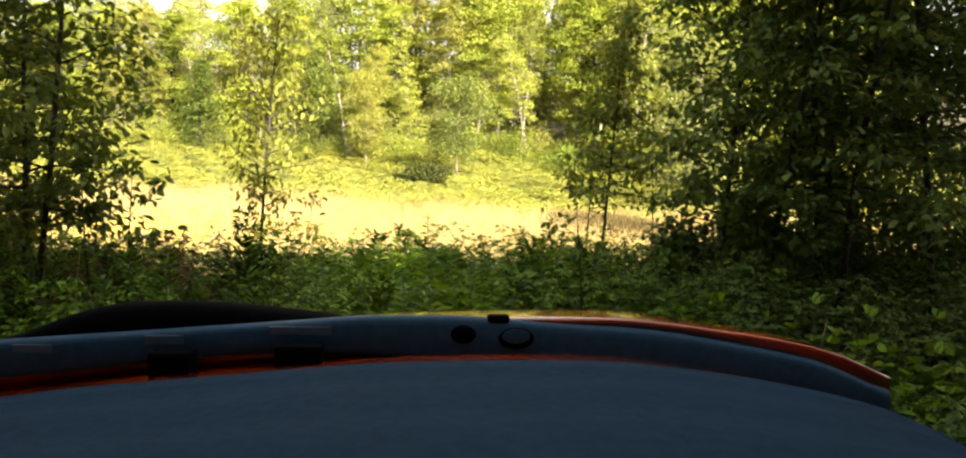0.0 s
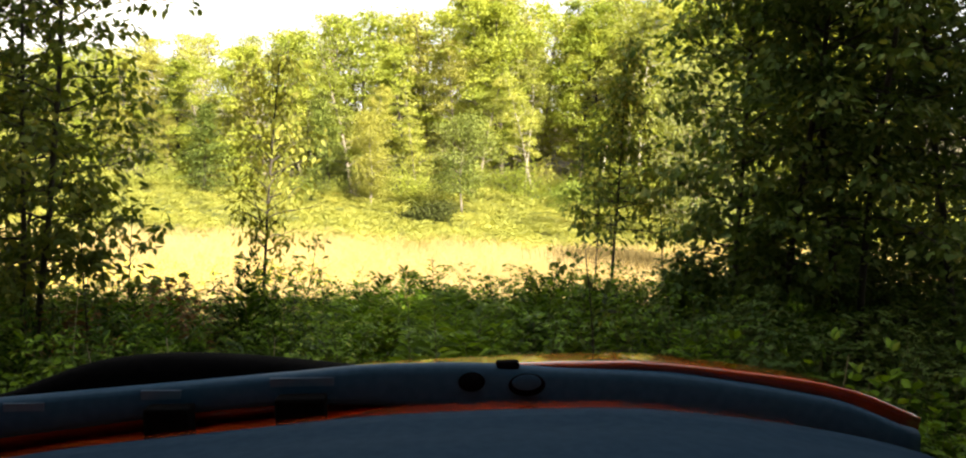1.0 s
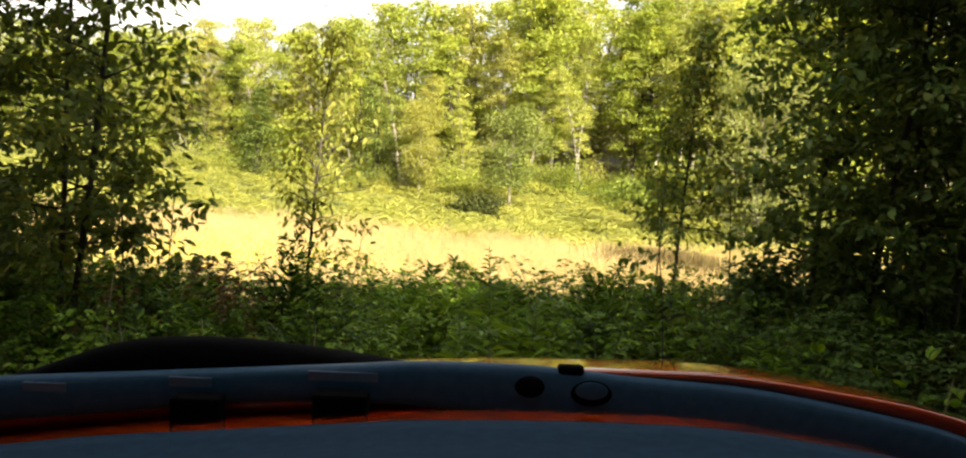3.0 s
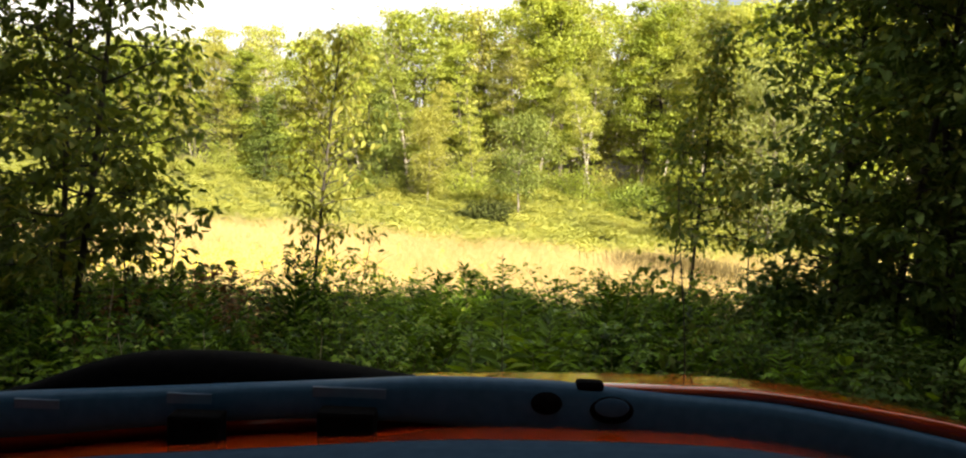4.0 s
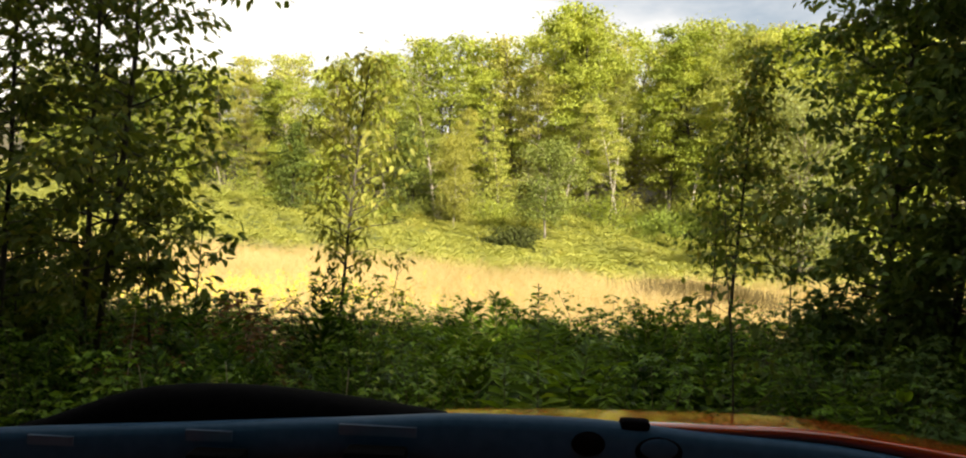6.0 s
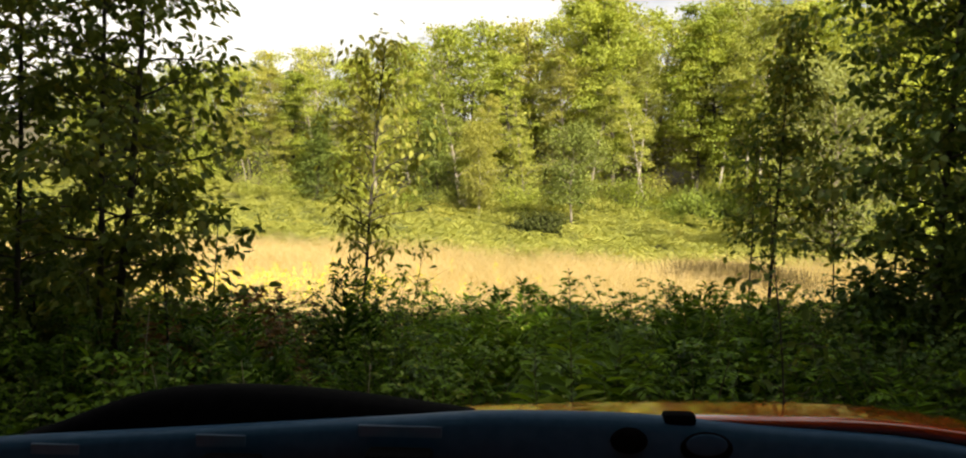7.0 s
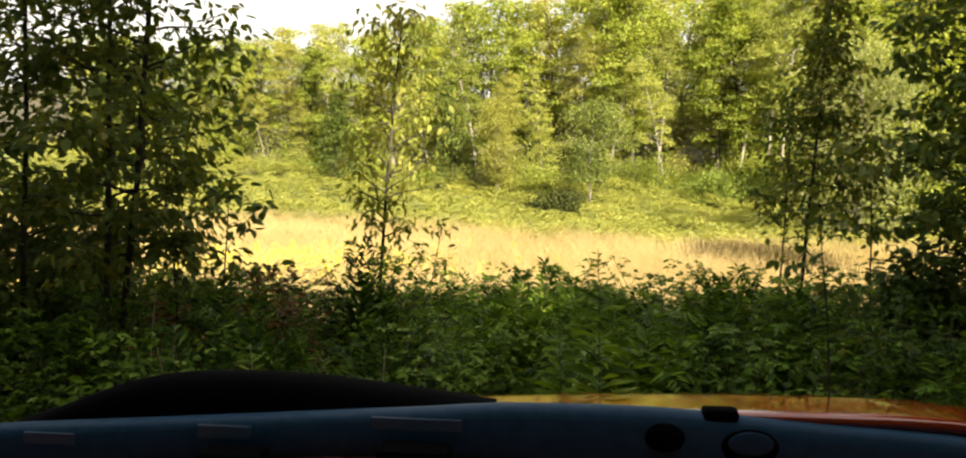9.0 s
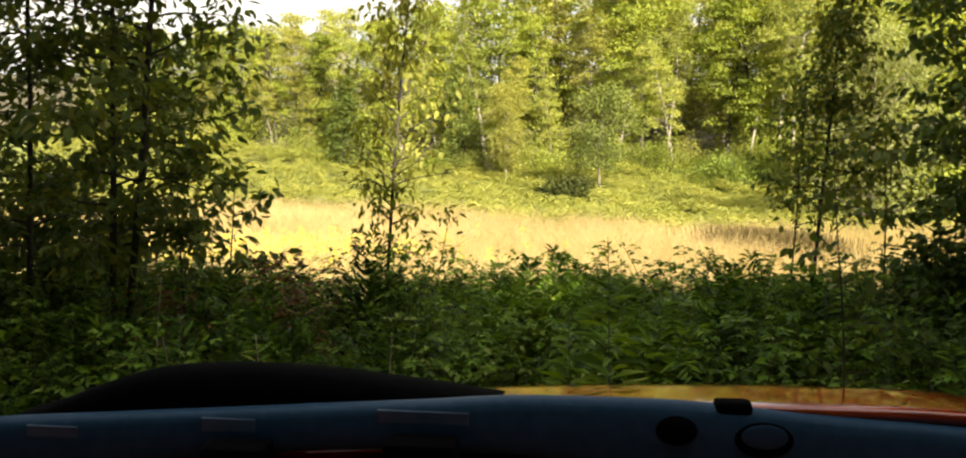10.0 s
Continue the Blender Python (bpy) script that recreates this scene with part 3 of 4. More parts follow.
def meadow():
    r = np.random.default_rng(7)
    y = 8.5 + 25 * r.uniform(0, 1, 420000) ** 1.1
    x = r.uniform(-1, 1, len(y)) * (4 + y * .62)
    keep = (y < bracken_edge(x) + r.normal(0, .5, len(y)))
    x, y = x[keep][:210000], y[keep][:210000]
    h = (.40 + .32 * r.uniform(0, 1, len(x)) ** 2) * (1 + .12 * np.sin(x * .7 + y * .4))
    tagged(new("dry_grass", blades("dry_grass", x, y, h, r.uniform(.004, .009, len(x)), h * .75, STRAW, r)), "tall pale straw-coloured meadow grass in sunshine", "grass", kind="stuff")
    x = r.normal(4.15, .55, 5500)
    y = 18.3 - (x - 4.15) * .85 + r.normal(0, .28, 5500)
    h = r.uniform(.50, .82, len(x))
    tagged(new("brown_sedge", blades("brown_sedge", x, y, h, r.uniform(.010, .022, len(x)), h * .2, SEDGE, r)), "patch of brown sedge in the dry meadow", "grass", kind="stuff")
    # goldenrod heads
    n = 300
    x, y = r.normal(-5.2, 1.7, n), r.normal(15.2, 1.4, n)
    pos, axis = [], []
    for xx, yy in zip(x, y):
        k = 16
        top = gz(xx, yy) + r.uniform(.55, .9)
        pos.append(np.stack([xx + r.normal(0, .05, k), yy + r.normal(0, .05, k), top - r.uniform(0, .22, k)], -1))
        axis.append(r.normal(0, 1, (k, 3)) + np.array([0, 0, .4]))
    pos, axis = np.concatenate(pos), np.concatenate(axis)
    L = r.uniform(.022, .045, len(pos))
    tagged(new("goldenrod_flowers", leaf_mesh("goldenrod_flowers", pos, axis, r.normal(0, 1, (len(pos), 3)), L, L * .6, FLOWER)), "bright yellow goldenrod flowers at the meadow edge", "flowers", kind="stuff")


def bracken():
    r = np.random.default_rng(8)
    n = 11000
    y = 19.5 + 19.2 * r.uniform(0, 1, n * 3) ** .8
    x = r.uniform(-1, 1, len(y)) * (3 + y * .60)
    keep = (y > bracken_edge(x) + r.normal(0, .35, len(y)))
    keep &= (x + .05) ** 2 / .9 + (y - 31.2) ** 2 / 2.2 > 1
    x, y = x[keep][:n], y[keep][:n]
    z = ground_z(x, y)
    pos, axis, up, L = [], [], [], []
    for k in range(3):
        az = r.uniform(0, 6.28, len(x))
        d = np.stack([np.cos(az), np.sin(az), 0 * az], -1)
        side = np.stack([-np.sin(az), np.cos(az), 0 * az], -1)
        size = r.uniform(.24, .44, len(x))
        hump = .16 * np.sin(x * 1.9 + 1.1 * np.sin(y * .8)) * np.sin(y * 1.3 + .7 * x) + .10 * np.sin(x * 4.3 + y * 2.9)
        hub = np.stack([x, y, z + r.uniform(.28, .58, len(x)) + hump], -1)
        for f in (0, .27, .55):
            for sgn in (-1, 1):
                pos.append(hub + d * (f * size)[:, None] + np.array([0, 0, 1]) * (.12 * math.sin(f * 3) * size)[:, None])
                axis.append(d * .5 + side * sgn + np.array([0, 0, -.15]))
                up.append(np.tile([0, 0, 1.], (len(x), 1)) + r.normal(0, .25, (len(x), 3)))
                L.append(size * (.50 - .46 * f))
        pos.append(hub + d * (.75 * size)[:, None])
        axis.append(d + np.array([0, 0, -.35]))
        up.append(np.tile([0, 0, 1.], (len(x), 1)))
        L.append(size * .35)
    pos, axis, up, L = map(np.concatenate, (pos, axis, up, L))
    tagged(new("bracken", leaf_mesh("bracken", pos, axis, up, L, L * .32, LEAF_FERN)), "dense sunlit yellow-green bracken below the forest", "bracken", kind="stuff")


meadow()
bracken()

# ---- trees on the near bank ----
NEAR_L = "young trees on the near bank"
CHERRY = dict(size=.053, scatter=.070, leaf=LEAF_NEAR, bark=BARK_DARK, slim=.56, droop=.45, flat=.45, wander=.03, pads=.15, fine=True, group=NEAR_L)


def cherry(label, seed, height, radius, spread, crown_from, limbs, per, lean, x, y):
    plant_at(make_tree("young_cherry", label, "tree", seed, height, radius, spread, crown_from, limbs, .18, round_top, per * 1.06, lean=lean, **CHERRY), x, y)


cherry("slender young tree with dark drooping leaves on the bank", 51, 3.6, .020, .54, .36, 44, 17, (.05, 0), -2.13, 4.50)
cherry("slender young tree with dark leaves, leaning beside its twin", 52, 4.0, .021, .58, .35, 46, 17, (.15, 0), -2.17, 4.53)
cherry("tall thin young tree with dark leaves", 53, 3.9, .018, .46, .30, 44, 16, (.03, .02), -2.64, 4.7)
cherry("thin dark sapling among bushes", 54, 1.75, .011, .26, .48, 13, 8, (.02, 0), -1.83, 4.62)
cherry("thin dark sapling with few leaves among bushes", 49, 1.6, .009, .22, .55, 11, 7, (.04, 0), -1.62, 4.62)
cherry("dark leafy young tree at the clearing edge", 55, 3.9, .024, .60, .20, 44, 16, (0, 0), -3.25, 5.0)
cherry("leafy young tree further along the bank", 59, 4.2, .03, .66, .16, 44, 16, (0, 0), -4.1, 6.0)
cherry("bushy young tree behind the others on the bank", 48, 2.4, .018, .45, .16, 36, 18, (0, 0), -3.0, 6.2)
plant_at(make_tree("young_aspen", "thin sapling with yellowing sunlit leaves above dark bushes", "tree", 56, 2.50, .016, .36, .53, 44, .45, spindle, 6, .048, .040, LEAF_SAPLING, BARK_DARK, .48, .9, .9, True, "", (.05, 0), .018), -1.15, 5.5)
plant_at(make_tree("young_cherry", "thin arching shoot with few dark leaves beside a sapling", "tree", 47, 1.42, .007, .20, .70, 8, .5, oval, 3, .044, .03, LEAF_NEAR, BARK_DARK, .45, .5, .8, True, "", (.42, 0), .03), -1.12, 5.52)
plant_at(make_tree("young_alder", "small dark-leaved tree with two thin stems", "tree", 57, 2.55, .015, .34, .52, 48, .12, cone, 17, .038, .045, LEAF_NEAR, BARK_DARK, .55, .5, .5, True, "", (.035, 0), .02), 1.145, 5.56)
plant_at(make_tree("young_alder", "thin leafy stem beside its twin", "tree", 60, 1.9, .009, .26, .64, 16, .25, oval, 9, .038, .040, LEAF_NEAR, BARK_DARK, .55, .5, .6, True, "", (-.02, 0), .025), 1.12, 5.60)
plant_at(make_tree("young_alder", "dark leafy sapling a step in front of its neighbour", "tree", 50, 1.75, .008, .22, .66, 14, .20, cone, 7, .038, .040, LEAF_NEAR, BARK_DARK, .55, .5, .6, True, "", (.02, 0), .025), 1.52, 5.45)
plant_at(make_tree("young_alder", "thin bare-stemmed sapling with few leaves", "tree", 58, 1.6, .0055, .16, .58, 9, .5, oval, 4, .034, .03, LEAF_NEAR, BARK_DARK, .6, .5, .7, True, "", (0, 0), .03), .70, 3.44)
NEAR_R = "dark trees crowding the near bank"
ALDERS = ((1.82, 4.95, 3.4, 98, .40, .30, 0), (2.02, 4.75, 4.2, 61, .50, .27, .0), (2.30, 4.60, 4.3, 91, .52, .31, -.03), (2.38, 4.62, 4.4, 62, .54, .32, .02), (2.52, 5.1, 4.6, 63, .60, .29, 0),
          (2.62, 5.7, 4.4, 69, .66, .26, 0), (3.03, 4.6, 4.6, 64, .62, .36, -.08), (3.7, 5.8, 4.4, 65, .9, .26, 0), (4.6, 5.6, 4.4, 66, 1.0, .22, 0), (3.45, 4.9, 4.4, 67, .66, .28, 0), (5.4, 6.2, 4.3, 68, 1.0, .2, 0))
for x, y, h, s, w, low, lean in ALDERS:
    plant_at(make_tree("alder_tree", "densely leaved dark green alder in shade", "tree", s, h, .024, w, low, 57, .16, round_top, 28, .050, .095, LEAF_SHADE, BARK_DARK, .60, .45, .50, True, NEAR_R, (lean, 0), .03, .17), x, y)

# low bushes in the shade-toned leaf colour deepen the dark under the alders
for x, y, h, s, w in ((2.65, 5.35, 1.15, 81, .32), (3.25, 5.2, 1.3, 85, .36), (2.25, 5.7, 1.2, 94, .32), (2.95, 5.9, 1.35, 82, .4), (3.7, 5.2, 1.4, 84, .4), (2.08, 4.72, 1.15, 95, .28), (1.62, 4.85, 1.1, 96, .28), (4.3, 6.6, 1.8, 86, .5)):
    plant_at(make_tree("alder_bush", "low alder bush under the trees, leaf colour toned for shade", "bush", s, h, .016, w, .08, 34, .25, round_top, 20, .052, .08, LEAF_SHADE, BARK_DARK, .60, .5, .7, True, NEAR_R), x, y)
for x, y, h, s, w in ((-2.55, 5.3, 1.35, 86, .32), (-2.9, 5.2, 1.55, 87, .36), (-2.75, 4.5, 1.2, 83, .30), (-3.4, 4.9, 1.6, 90, .36), (-3.2, 5.9, 1.6, 88, .4), (-3.75, 5.6, 1.9, 89, .5)):
    plant_at(make_tree("cherry_bush", "low dark bush among young trees", "bush", s, h, .014, w, .08, 30, .3, round_top, 18, .054, .075, LEAF_NEAR, BARK_DARK, .6, .5, .7, False, NEAR_L), x, y)

# unseen trees behind and beside the vehicle that shade the bank
BEHIND = "tall trees behind the vehicle"
shade_rng = np.random.default_rng(3)
spots = [(x, -2.6 + shade_rng.uniform(-.3, .3), 7.85 if 2.4 < x < 4.2 else 7.5 if 4.2 < x < 5.4 else 9.2, 1.0) for x in np.arange(-7.4, 13, 1.55)]
spots += [(x, -6.0 + shade_rng.uniform(-.8, .8), 8.6 if 3 < x < 9 else 11, 1.2) for x in np.arange(-9, 16, 2.6)]
# trees added out of view at both sides to darken the bank's ends
spots += [(-4.4, .2, 8, .9), (-6.6, 2.2, 8, .9), (3.5, 2.1, 4.0, 1.2), (3.6, .9, 3.2, 1.6), (-3.5, 1.3, 3.4, 1.6), (-3.2, 0.0, 3.2, 1.6), (5.2, .4, 7.2, .9), (7.4, .8, 6.5, 1.0)]
for k, (x, y, h, w) in enumerate(spots):
    ob = copy_thing(shade_kind, Matrix.Identity(4)) if k else shade_kind
    tagged(ob, group=BEHIND)
    plant_at(ob, x, y, k * 1.3, h / 10 * w, 1 / w)

# ---- bushes and herbs on the near bank ----
def herb(name, label, category, seed, leaf, stems, height, per, size, slim, spread, fine=True, lobes=1, group=""):
    """Upright or arching leafy stems from one foot."""
    r = np.random.default_rng(seed)
    tubes, pos, axis, up, L = [], [], [], [], []
    for k in range(stems):
        az = k * 2.4 + r.uniform(-.5, .5)
        o = spread * r.uniform(.2, 1.0)
        st = bend((r.normal(0, .05), r.normal(0, .05), -.05), (math.cos(az) * o, math.sin(az) * o, 1), height * r.uniform(.84, 1.03), 8, -.35 * spread, r, .07)
        tubes.append((st, .005 * np.linspace(1, .3, 9), 3))
        for q in range(per):
            f = 1.2 + ((q + r.uniform(0, 1)) / per) ** .7 * 6.7
            i = min(int(f), 7)
            p = st[i] + (st[i + 1] - st[i]) * (f - i)
            a = q * 2.4 + r.uniform(-.5, .5)
            out_ = np.array([math.cos(a), math.sin(a), r.uniform(-.3, .5) + .55 * max(0, f - 6)])
            stalk = size * r.uniform(.3, .9)
            for b in range(lobes):
                ang = (b - (lobes - 1) / 2) * (1.0 if lobes < 4 else .62)
                dv = np.array([out_[0] * math.cos(ang) - out_[1] * math.sin(ang), out_[0] * math.sin(ang) + out_[1] * math.cos(ang), out_[2] - .2])
                pos.append(p + out_ * stalk)
                axis.append(dv)
                up.append(r.normal(0, .8, 3) + np.array([0, 0, 1]))
                L.append(size * r.uniform(.7, 1.2) * (1.1 - .3 * max(0, f - 4) / 4))
    root = tagged(new(name), label, category, group)
    tagged(part("stem_tangle", tube_mesh("stem_tangle", tubes, STEM), root), kind="stuff")
    L = np.array(L)
    part("foliage", leaf_mesh("foliage", np.array(pos), np.array(axis), np.array(up), L, L * slim, leaf, fine), root)
    return root


BANK = "bushes on the shaded bank"


def fern_plant(label, seed, fronds, leaf, pinna=.125, slim=.20, group=BANK):
    """A dense fern clump 1 m high: fronds arch out of the foot, with paired leaflets that shorten to the tip."""
    r = np.random.default_rng(seed)
    tubes, pos, axis, up, L = [], [], [], [], []
    s = np.linspace(0, 1, 11)
    for k in range(fronds):
        az = k * 2.4 + r.uniform(-.4, .4)
        reach = .62 * math.sqrt((k + .5) / fronds) * r.uniform(.8, 1.15)
        top = r.uniform(.74, 1.06) * (1 - .75 * reach ** 2)
        turn = r.uniform(-.5, .5)
        d = reach * s ** 1.5
        st = np.stack([d * np.cos(az + turn * s), d * np.sin(az + turn * s), top * np.sin(s * r.uniform(1.75, 2.15)) - .03], -1)
        st += np.array([r.normal(0, .05), r.normal(0, .05), 0])
        tubes.append((st[::3], .004 * np.linspace(1, .3, 4), 3))
        pairs = 24
        for q in range(pairs):
            f = 2.6 + 7.3 * (q + r.uniform(-.2, .2)) / (pairs - 1)
            i = min(max(int(f), 0), 9)
            p = st[i] + (st[i + 1] - st[i]) * (f - i)
            dd = unit(st[i + 1] - st[i])
            sd = unit(np.cross(dd, (0, 0, 1)) + 1e-6)
            ln = pinna * (1.02 - .85 * ((f - 2.6) / 7.4) ** 1.2) * r.uniform(.8, 1.15)
            for sgn in (-1, 1):
                pos.append(p)
                axis.append(sd * sgn + dd * r.uniform(.3, .8) + np.array([0, 0, r.uniform(-.3, .15)]))
                up.append(np.cross(sd, dd) + r.normal(0, .25, 3) + np.array([0, 0, .6]))
                L.append(ln)
    root = tagged(new("fern"), label, "fern", group)
    tagged(part("stem_tangle", tube_mesh("stem_tangle", tubes, STEM), root), kind="stuff")
    L = np.array(L)
    part("foliage", leaf_mesh("foliage", np.array(pos), np.array(axis), np.array(up), L, np.maximum(L * slim, .012), leaf, False), root)
    return root


def mound(label, seed, shoots, leaf, size, slim, lobes, name="bramble_bush", group=BANK):
    """A mounded bush 1 m high: shoots fan out to a domed surface, with leaves held flat along their outer half."""
    r = np.random.default_rng(seed)
    tubes, pos, axis, up, L = [], [], [], [], []
    s = np.linspace(0, 1, 9)
    for k in range(shoots):
        az = k * 2.4 + r.uniform(-.4, .4)
        reach = .58 * math.sqrt((k + .5) / shoots) * r.uniform(.8, 1.2)
        top = r.uniform(.70, 1.05) * (1 - .7 * reach ** 2)
        d = reach * s ** 1.2
        st = np.stack([d * math.cos(az), d * math.sin(az), top * np.sin(s * r.uniform(1.5, 2.0)) - .03], -1) + r.normal(0, .014, (9, 3)) * s[:, None]
        tubes.append((st[::4], .005 * np.linspace(1, .3, 3), 3))
        for q in range(17):
            f = 3.0 + 4.9 * (q + r.uniform(0, 1)) / 17
            i = min(int(f), 7)
            p = st[i] + (st[i + 1] - st[i]) * (f - i)
            a = q * 2.4 + r.uniform(-.6, .6)
            o = np.array([math.cos(a), math.sin(a), r.uniform(0, .5)])
            tilt = r.normal(0, .3, 3) + np.array([0, 0, 1])
            hub = p + o * size * r.uniform(.5, 1.3)
            for b in range(lobes):
                ang = (b - (lobes - 1) / 2) * (1.15 if lobes < 4 else .75)
                c, n = math.cos(ang), math.sin(ang)
                pos.append(hub)
                axis.append(np.array([o[0] * c - o[1] * n, o[0] * n + o[1] * c, r.uniform(-.35, .1)]))
                up.append(tilt + r.normal(0, .15, 3))
                L.append(size * r.uniform(.75, 1.25) * (1.12 - .3 * (f - 3) / 5))
    root = tagged(new(name), label, "bush", group)
    tagged(part("stem_tangle", tube_mesh("stem_tangle", tubes, STEM), root), kind="stuff")
    L = np.array(L)
    part("foliage", leaf_mesh("foliage", np.array(pos), np.array(axis), np.array(up), L, L * slim, leaf, False), root)
    return root


def spire(label, seed, leaf, group=BANK):
    """An upright leafy shoot 1 m high, widest low down and pointed at its tip."""
    r = np.random.default_rng(seed)
    tubes, pos, axis, up, L = [], [], [], [], []
    for k in range(3):
        st = bend((r.normal(0, .05), r.normal(0, .05), -.03), (r.normal(0, .06), r.normal(0, .06), 1), 1.03 - .17 * k, 8, .1, r, .03)
        tubes.append((st, .005 * np.linspace(1, .3, 9), 3))
        for q in range(90):
            f = 2.5 + 5.45 * (q / 90) ** .8
            i = min(int(f), 7)
            a = q * 2.4 + r.uniform(-.4, .4)
            pos.append(st[i] + (st[i + 1] - st[i]) * (f - i))
            axis.append((math.cos(a), math.sin(a), r.uniform(.0, .5)))
            up.append(r.normal(0, .3, 3) + np.array([0, 0, 1]))
            L.append(.115 * (1.08 - ((f - 2.5) / 5.5) ** 3) * r.uniform(.7, 1.2) + .012)
    root = tagged(new("goldenrod"), label, "herb", group)
    tagged(part("stem_tangle", tube_mesh("stem_tangle", tubes, STEM), root), kind="stuff")
    L = np.array(L)
    part("foliage", leaf_mesh("foliage", np.array(pos), np.array(axis), np.array(up), L, L * .30, leaf, False), root)
    return root


bank = [
    fern_plant("dense clump of feathery green fern in shade", 93, 34, LEAF_HERB),
    fern_plant("dark green fern clump with arching fronds", 94, 34, LEAF_SHRUB),
    fern_plant("broad clump of soft bright green fern", 95, 30, LEAF_BROAD, .14, .23),
    mound("mounded bramble with five-part green leaves", 71, 34, LEAF_SHRUB, .034, .50, 4),
    mound("tangled bramble with three-part leaves in shade", 72, 34, LEAF_HERB, .036, .52, 3),
    mound("low leafy bush with oval green leaves", 74, 40, LEAF_BROAD, .042, .48, 2, "leafy_bush"),
]
# bramble in LEAF_SHADE: the shade under the trees is put into its colour
shaded_bramble = mound("bramble bush under the trees, leaf colour darkened for shade", 75, 34, LEAF_SHADE, .042, .52, 3)
spire_kind = spire("upright leafy goldenrod shoot above the bushes", 78, LEAF_HERB)
rusty = mound("half-dead bush with rusty brown leaves", 76, 30, LEAF_RUST, .055, .46, 2, "rusty_bush")
broad = herb("broadleaf_herb", "tall herb with large pale green leaves", "herb", 77, LEAF_BROAD, 9, 1.0, 15, .080, .50, .6, True, 1, BANK)
seedling = herb("maple_seedling", "young maple shoots with large lobed green leaves", "herb", 79, LEAF_BROAD, 6, 1.0, 9, .095, .58, .55, True, 3, BANK)
rng = np.random.default_rng(9)
seen_kinds = set()


def set_herb(kind, x, y, size=1.0, tall=1.0):
    """size: width; tall: height in metres."""
    ob = copy_thing(kind, Matrix.Identity(4)) if kind in seen_kinds else kind
    seen_kinds.add(kind)
    plant_at(ob, x, y, rng.uniform(0, 6.28), size, tall / size)


def bank_top(x, y):
    """Height of the growth: it rises away from the track, and stands higher in mounds."""
    h = np.interp(y, (1.0, 3.2, 4.0, 4.8, 5.6, 6.4), (.62, .80, 1.00, 1.13, 1.06, .90))
    return h - .01 + .085 * float(np.clip(-x + .2, 0, 1)) + .06 * math.sin(x * 3.1 + 1.0) * math.sin(y * 2.3 + x)


yy = 1.0
while yy < 6.35:
    xx = -1.1 - yy * .66
    while xx < .95 + yy * .70:
        x, y = xx + rng.uniform(-.16, .16), yy + rng.uniform(-.16, .16)
        clear = y > 3.46 or x > 1.62 or x < -2.0
        if clear:
            if x > 1.3 and y < 3.4 and rng.uniform() < .18:
                kind = broad
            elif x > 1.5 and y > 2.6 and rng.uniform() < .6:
                kind = shaded_bramble
            elif -2.0 < x < -1.1 and 4.5 < y < 5.4 and rng.uniform() < .38:
                kind = rusty
            else:
                kind = bank[int(rng.choice(6, p=[.25, .28, .15, .16, .10, .06]))]
            set_herb(kind, x, y, rng.uniform(.70, 1.05), bank_top(x, y) * rng.uniform(.80, 1.13))
        xx += .36
    yy += .33
for x, y, h in ((2.15, 3.5, .85), (2.42, 3.6, .88)):
    set_herb(broad, x, y, .8, h)
for x, y, h in ((1.42, 3.78, .93), (1.60, 3.56, .88), (1.80, 3.42, .84), (1.96, 3.62, .90), (2.08, 3.40, .82), (1.74, 3.80, .92), (2.28, 3.62, .90), (-1.72, 3.95, .98), (-1.48, 3.62, .88), (-2.15, 3.9, .95)):
    set_herb(seedling, x, y, .85, h)


def dry_stalk(seed, x, y, tall, lean):
    """A dead pale stalk with a fork near its tip."""
    r = np.random.default_rng(seed)
    st = bend((0, 0, -.05), (lean, .02, 1), tall + .05, 8, 0, r, .03)
    fork = bend(st[5], (lean + .5, 0, 1), tall * .28, 4, .1, r, .06)
    root = tagged(new("dry_stalk"), "thin pale dead stalk standing among green bushes", "stalk", BANK)
    part("stem", tube_mesh("stem", [(st, .0042 * np.linspace(1, .4, 9), 5)], DRY), root)
    part("twig", tube_mesh("twig", [(fork, .0026 * np.linspace(1, .4, 5), 4)], DRY), root)
    plant_at(root, x, y)


for k, (x, y, h, lean) in enumerate(((-1.44, 3.72, 1.02, .03), (-1.33, 3.68, .98, -.04), (-1.66, 4.02, 1.16, .06), (-.66, 3.52, .98, .05), (-.98, 3.55, 1.0, -.02), (1.66, 3.5, .96, .12))):
    dry_stalk(120 + k, x, y, h, lean)
# shoots that stand above the rest
for x, y, h in ((.006, 3.5, 1.32), (.36, 4.4, 1.17), (.75, 5.0, 1.13), (-1.45, 5.2, 1.2)):
    set_herb(spire_kind, x, y, .95, h)

# ---- vehicle ----
def box(sx, sy, sz, centre, bevel=.01, segments=2):
    bm = bmesh.new()
    bmesh.ops.create_cube(bm, size=1)
    bmesh.ops.scale(bm, vec=(sx, sy, sz), verts=bm.verts)
    if bevel:
        bmesh.ops.bevel(bm, geom=bm.edges[:], offset=bevel, segments=segments, affect="EDGES", profile=.6)
    bmesh.ops.translate(bm, vec=centre, verts=bm.verts)
    return bm


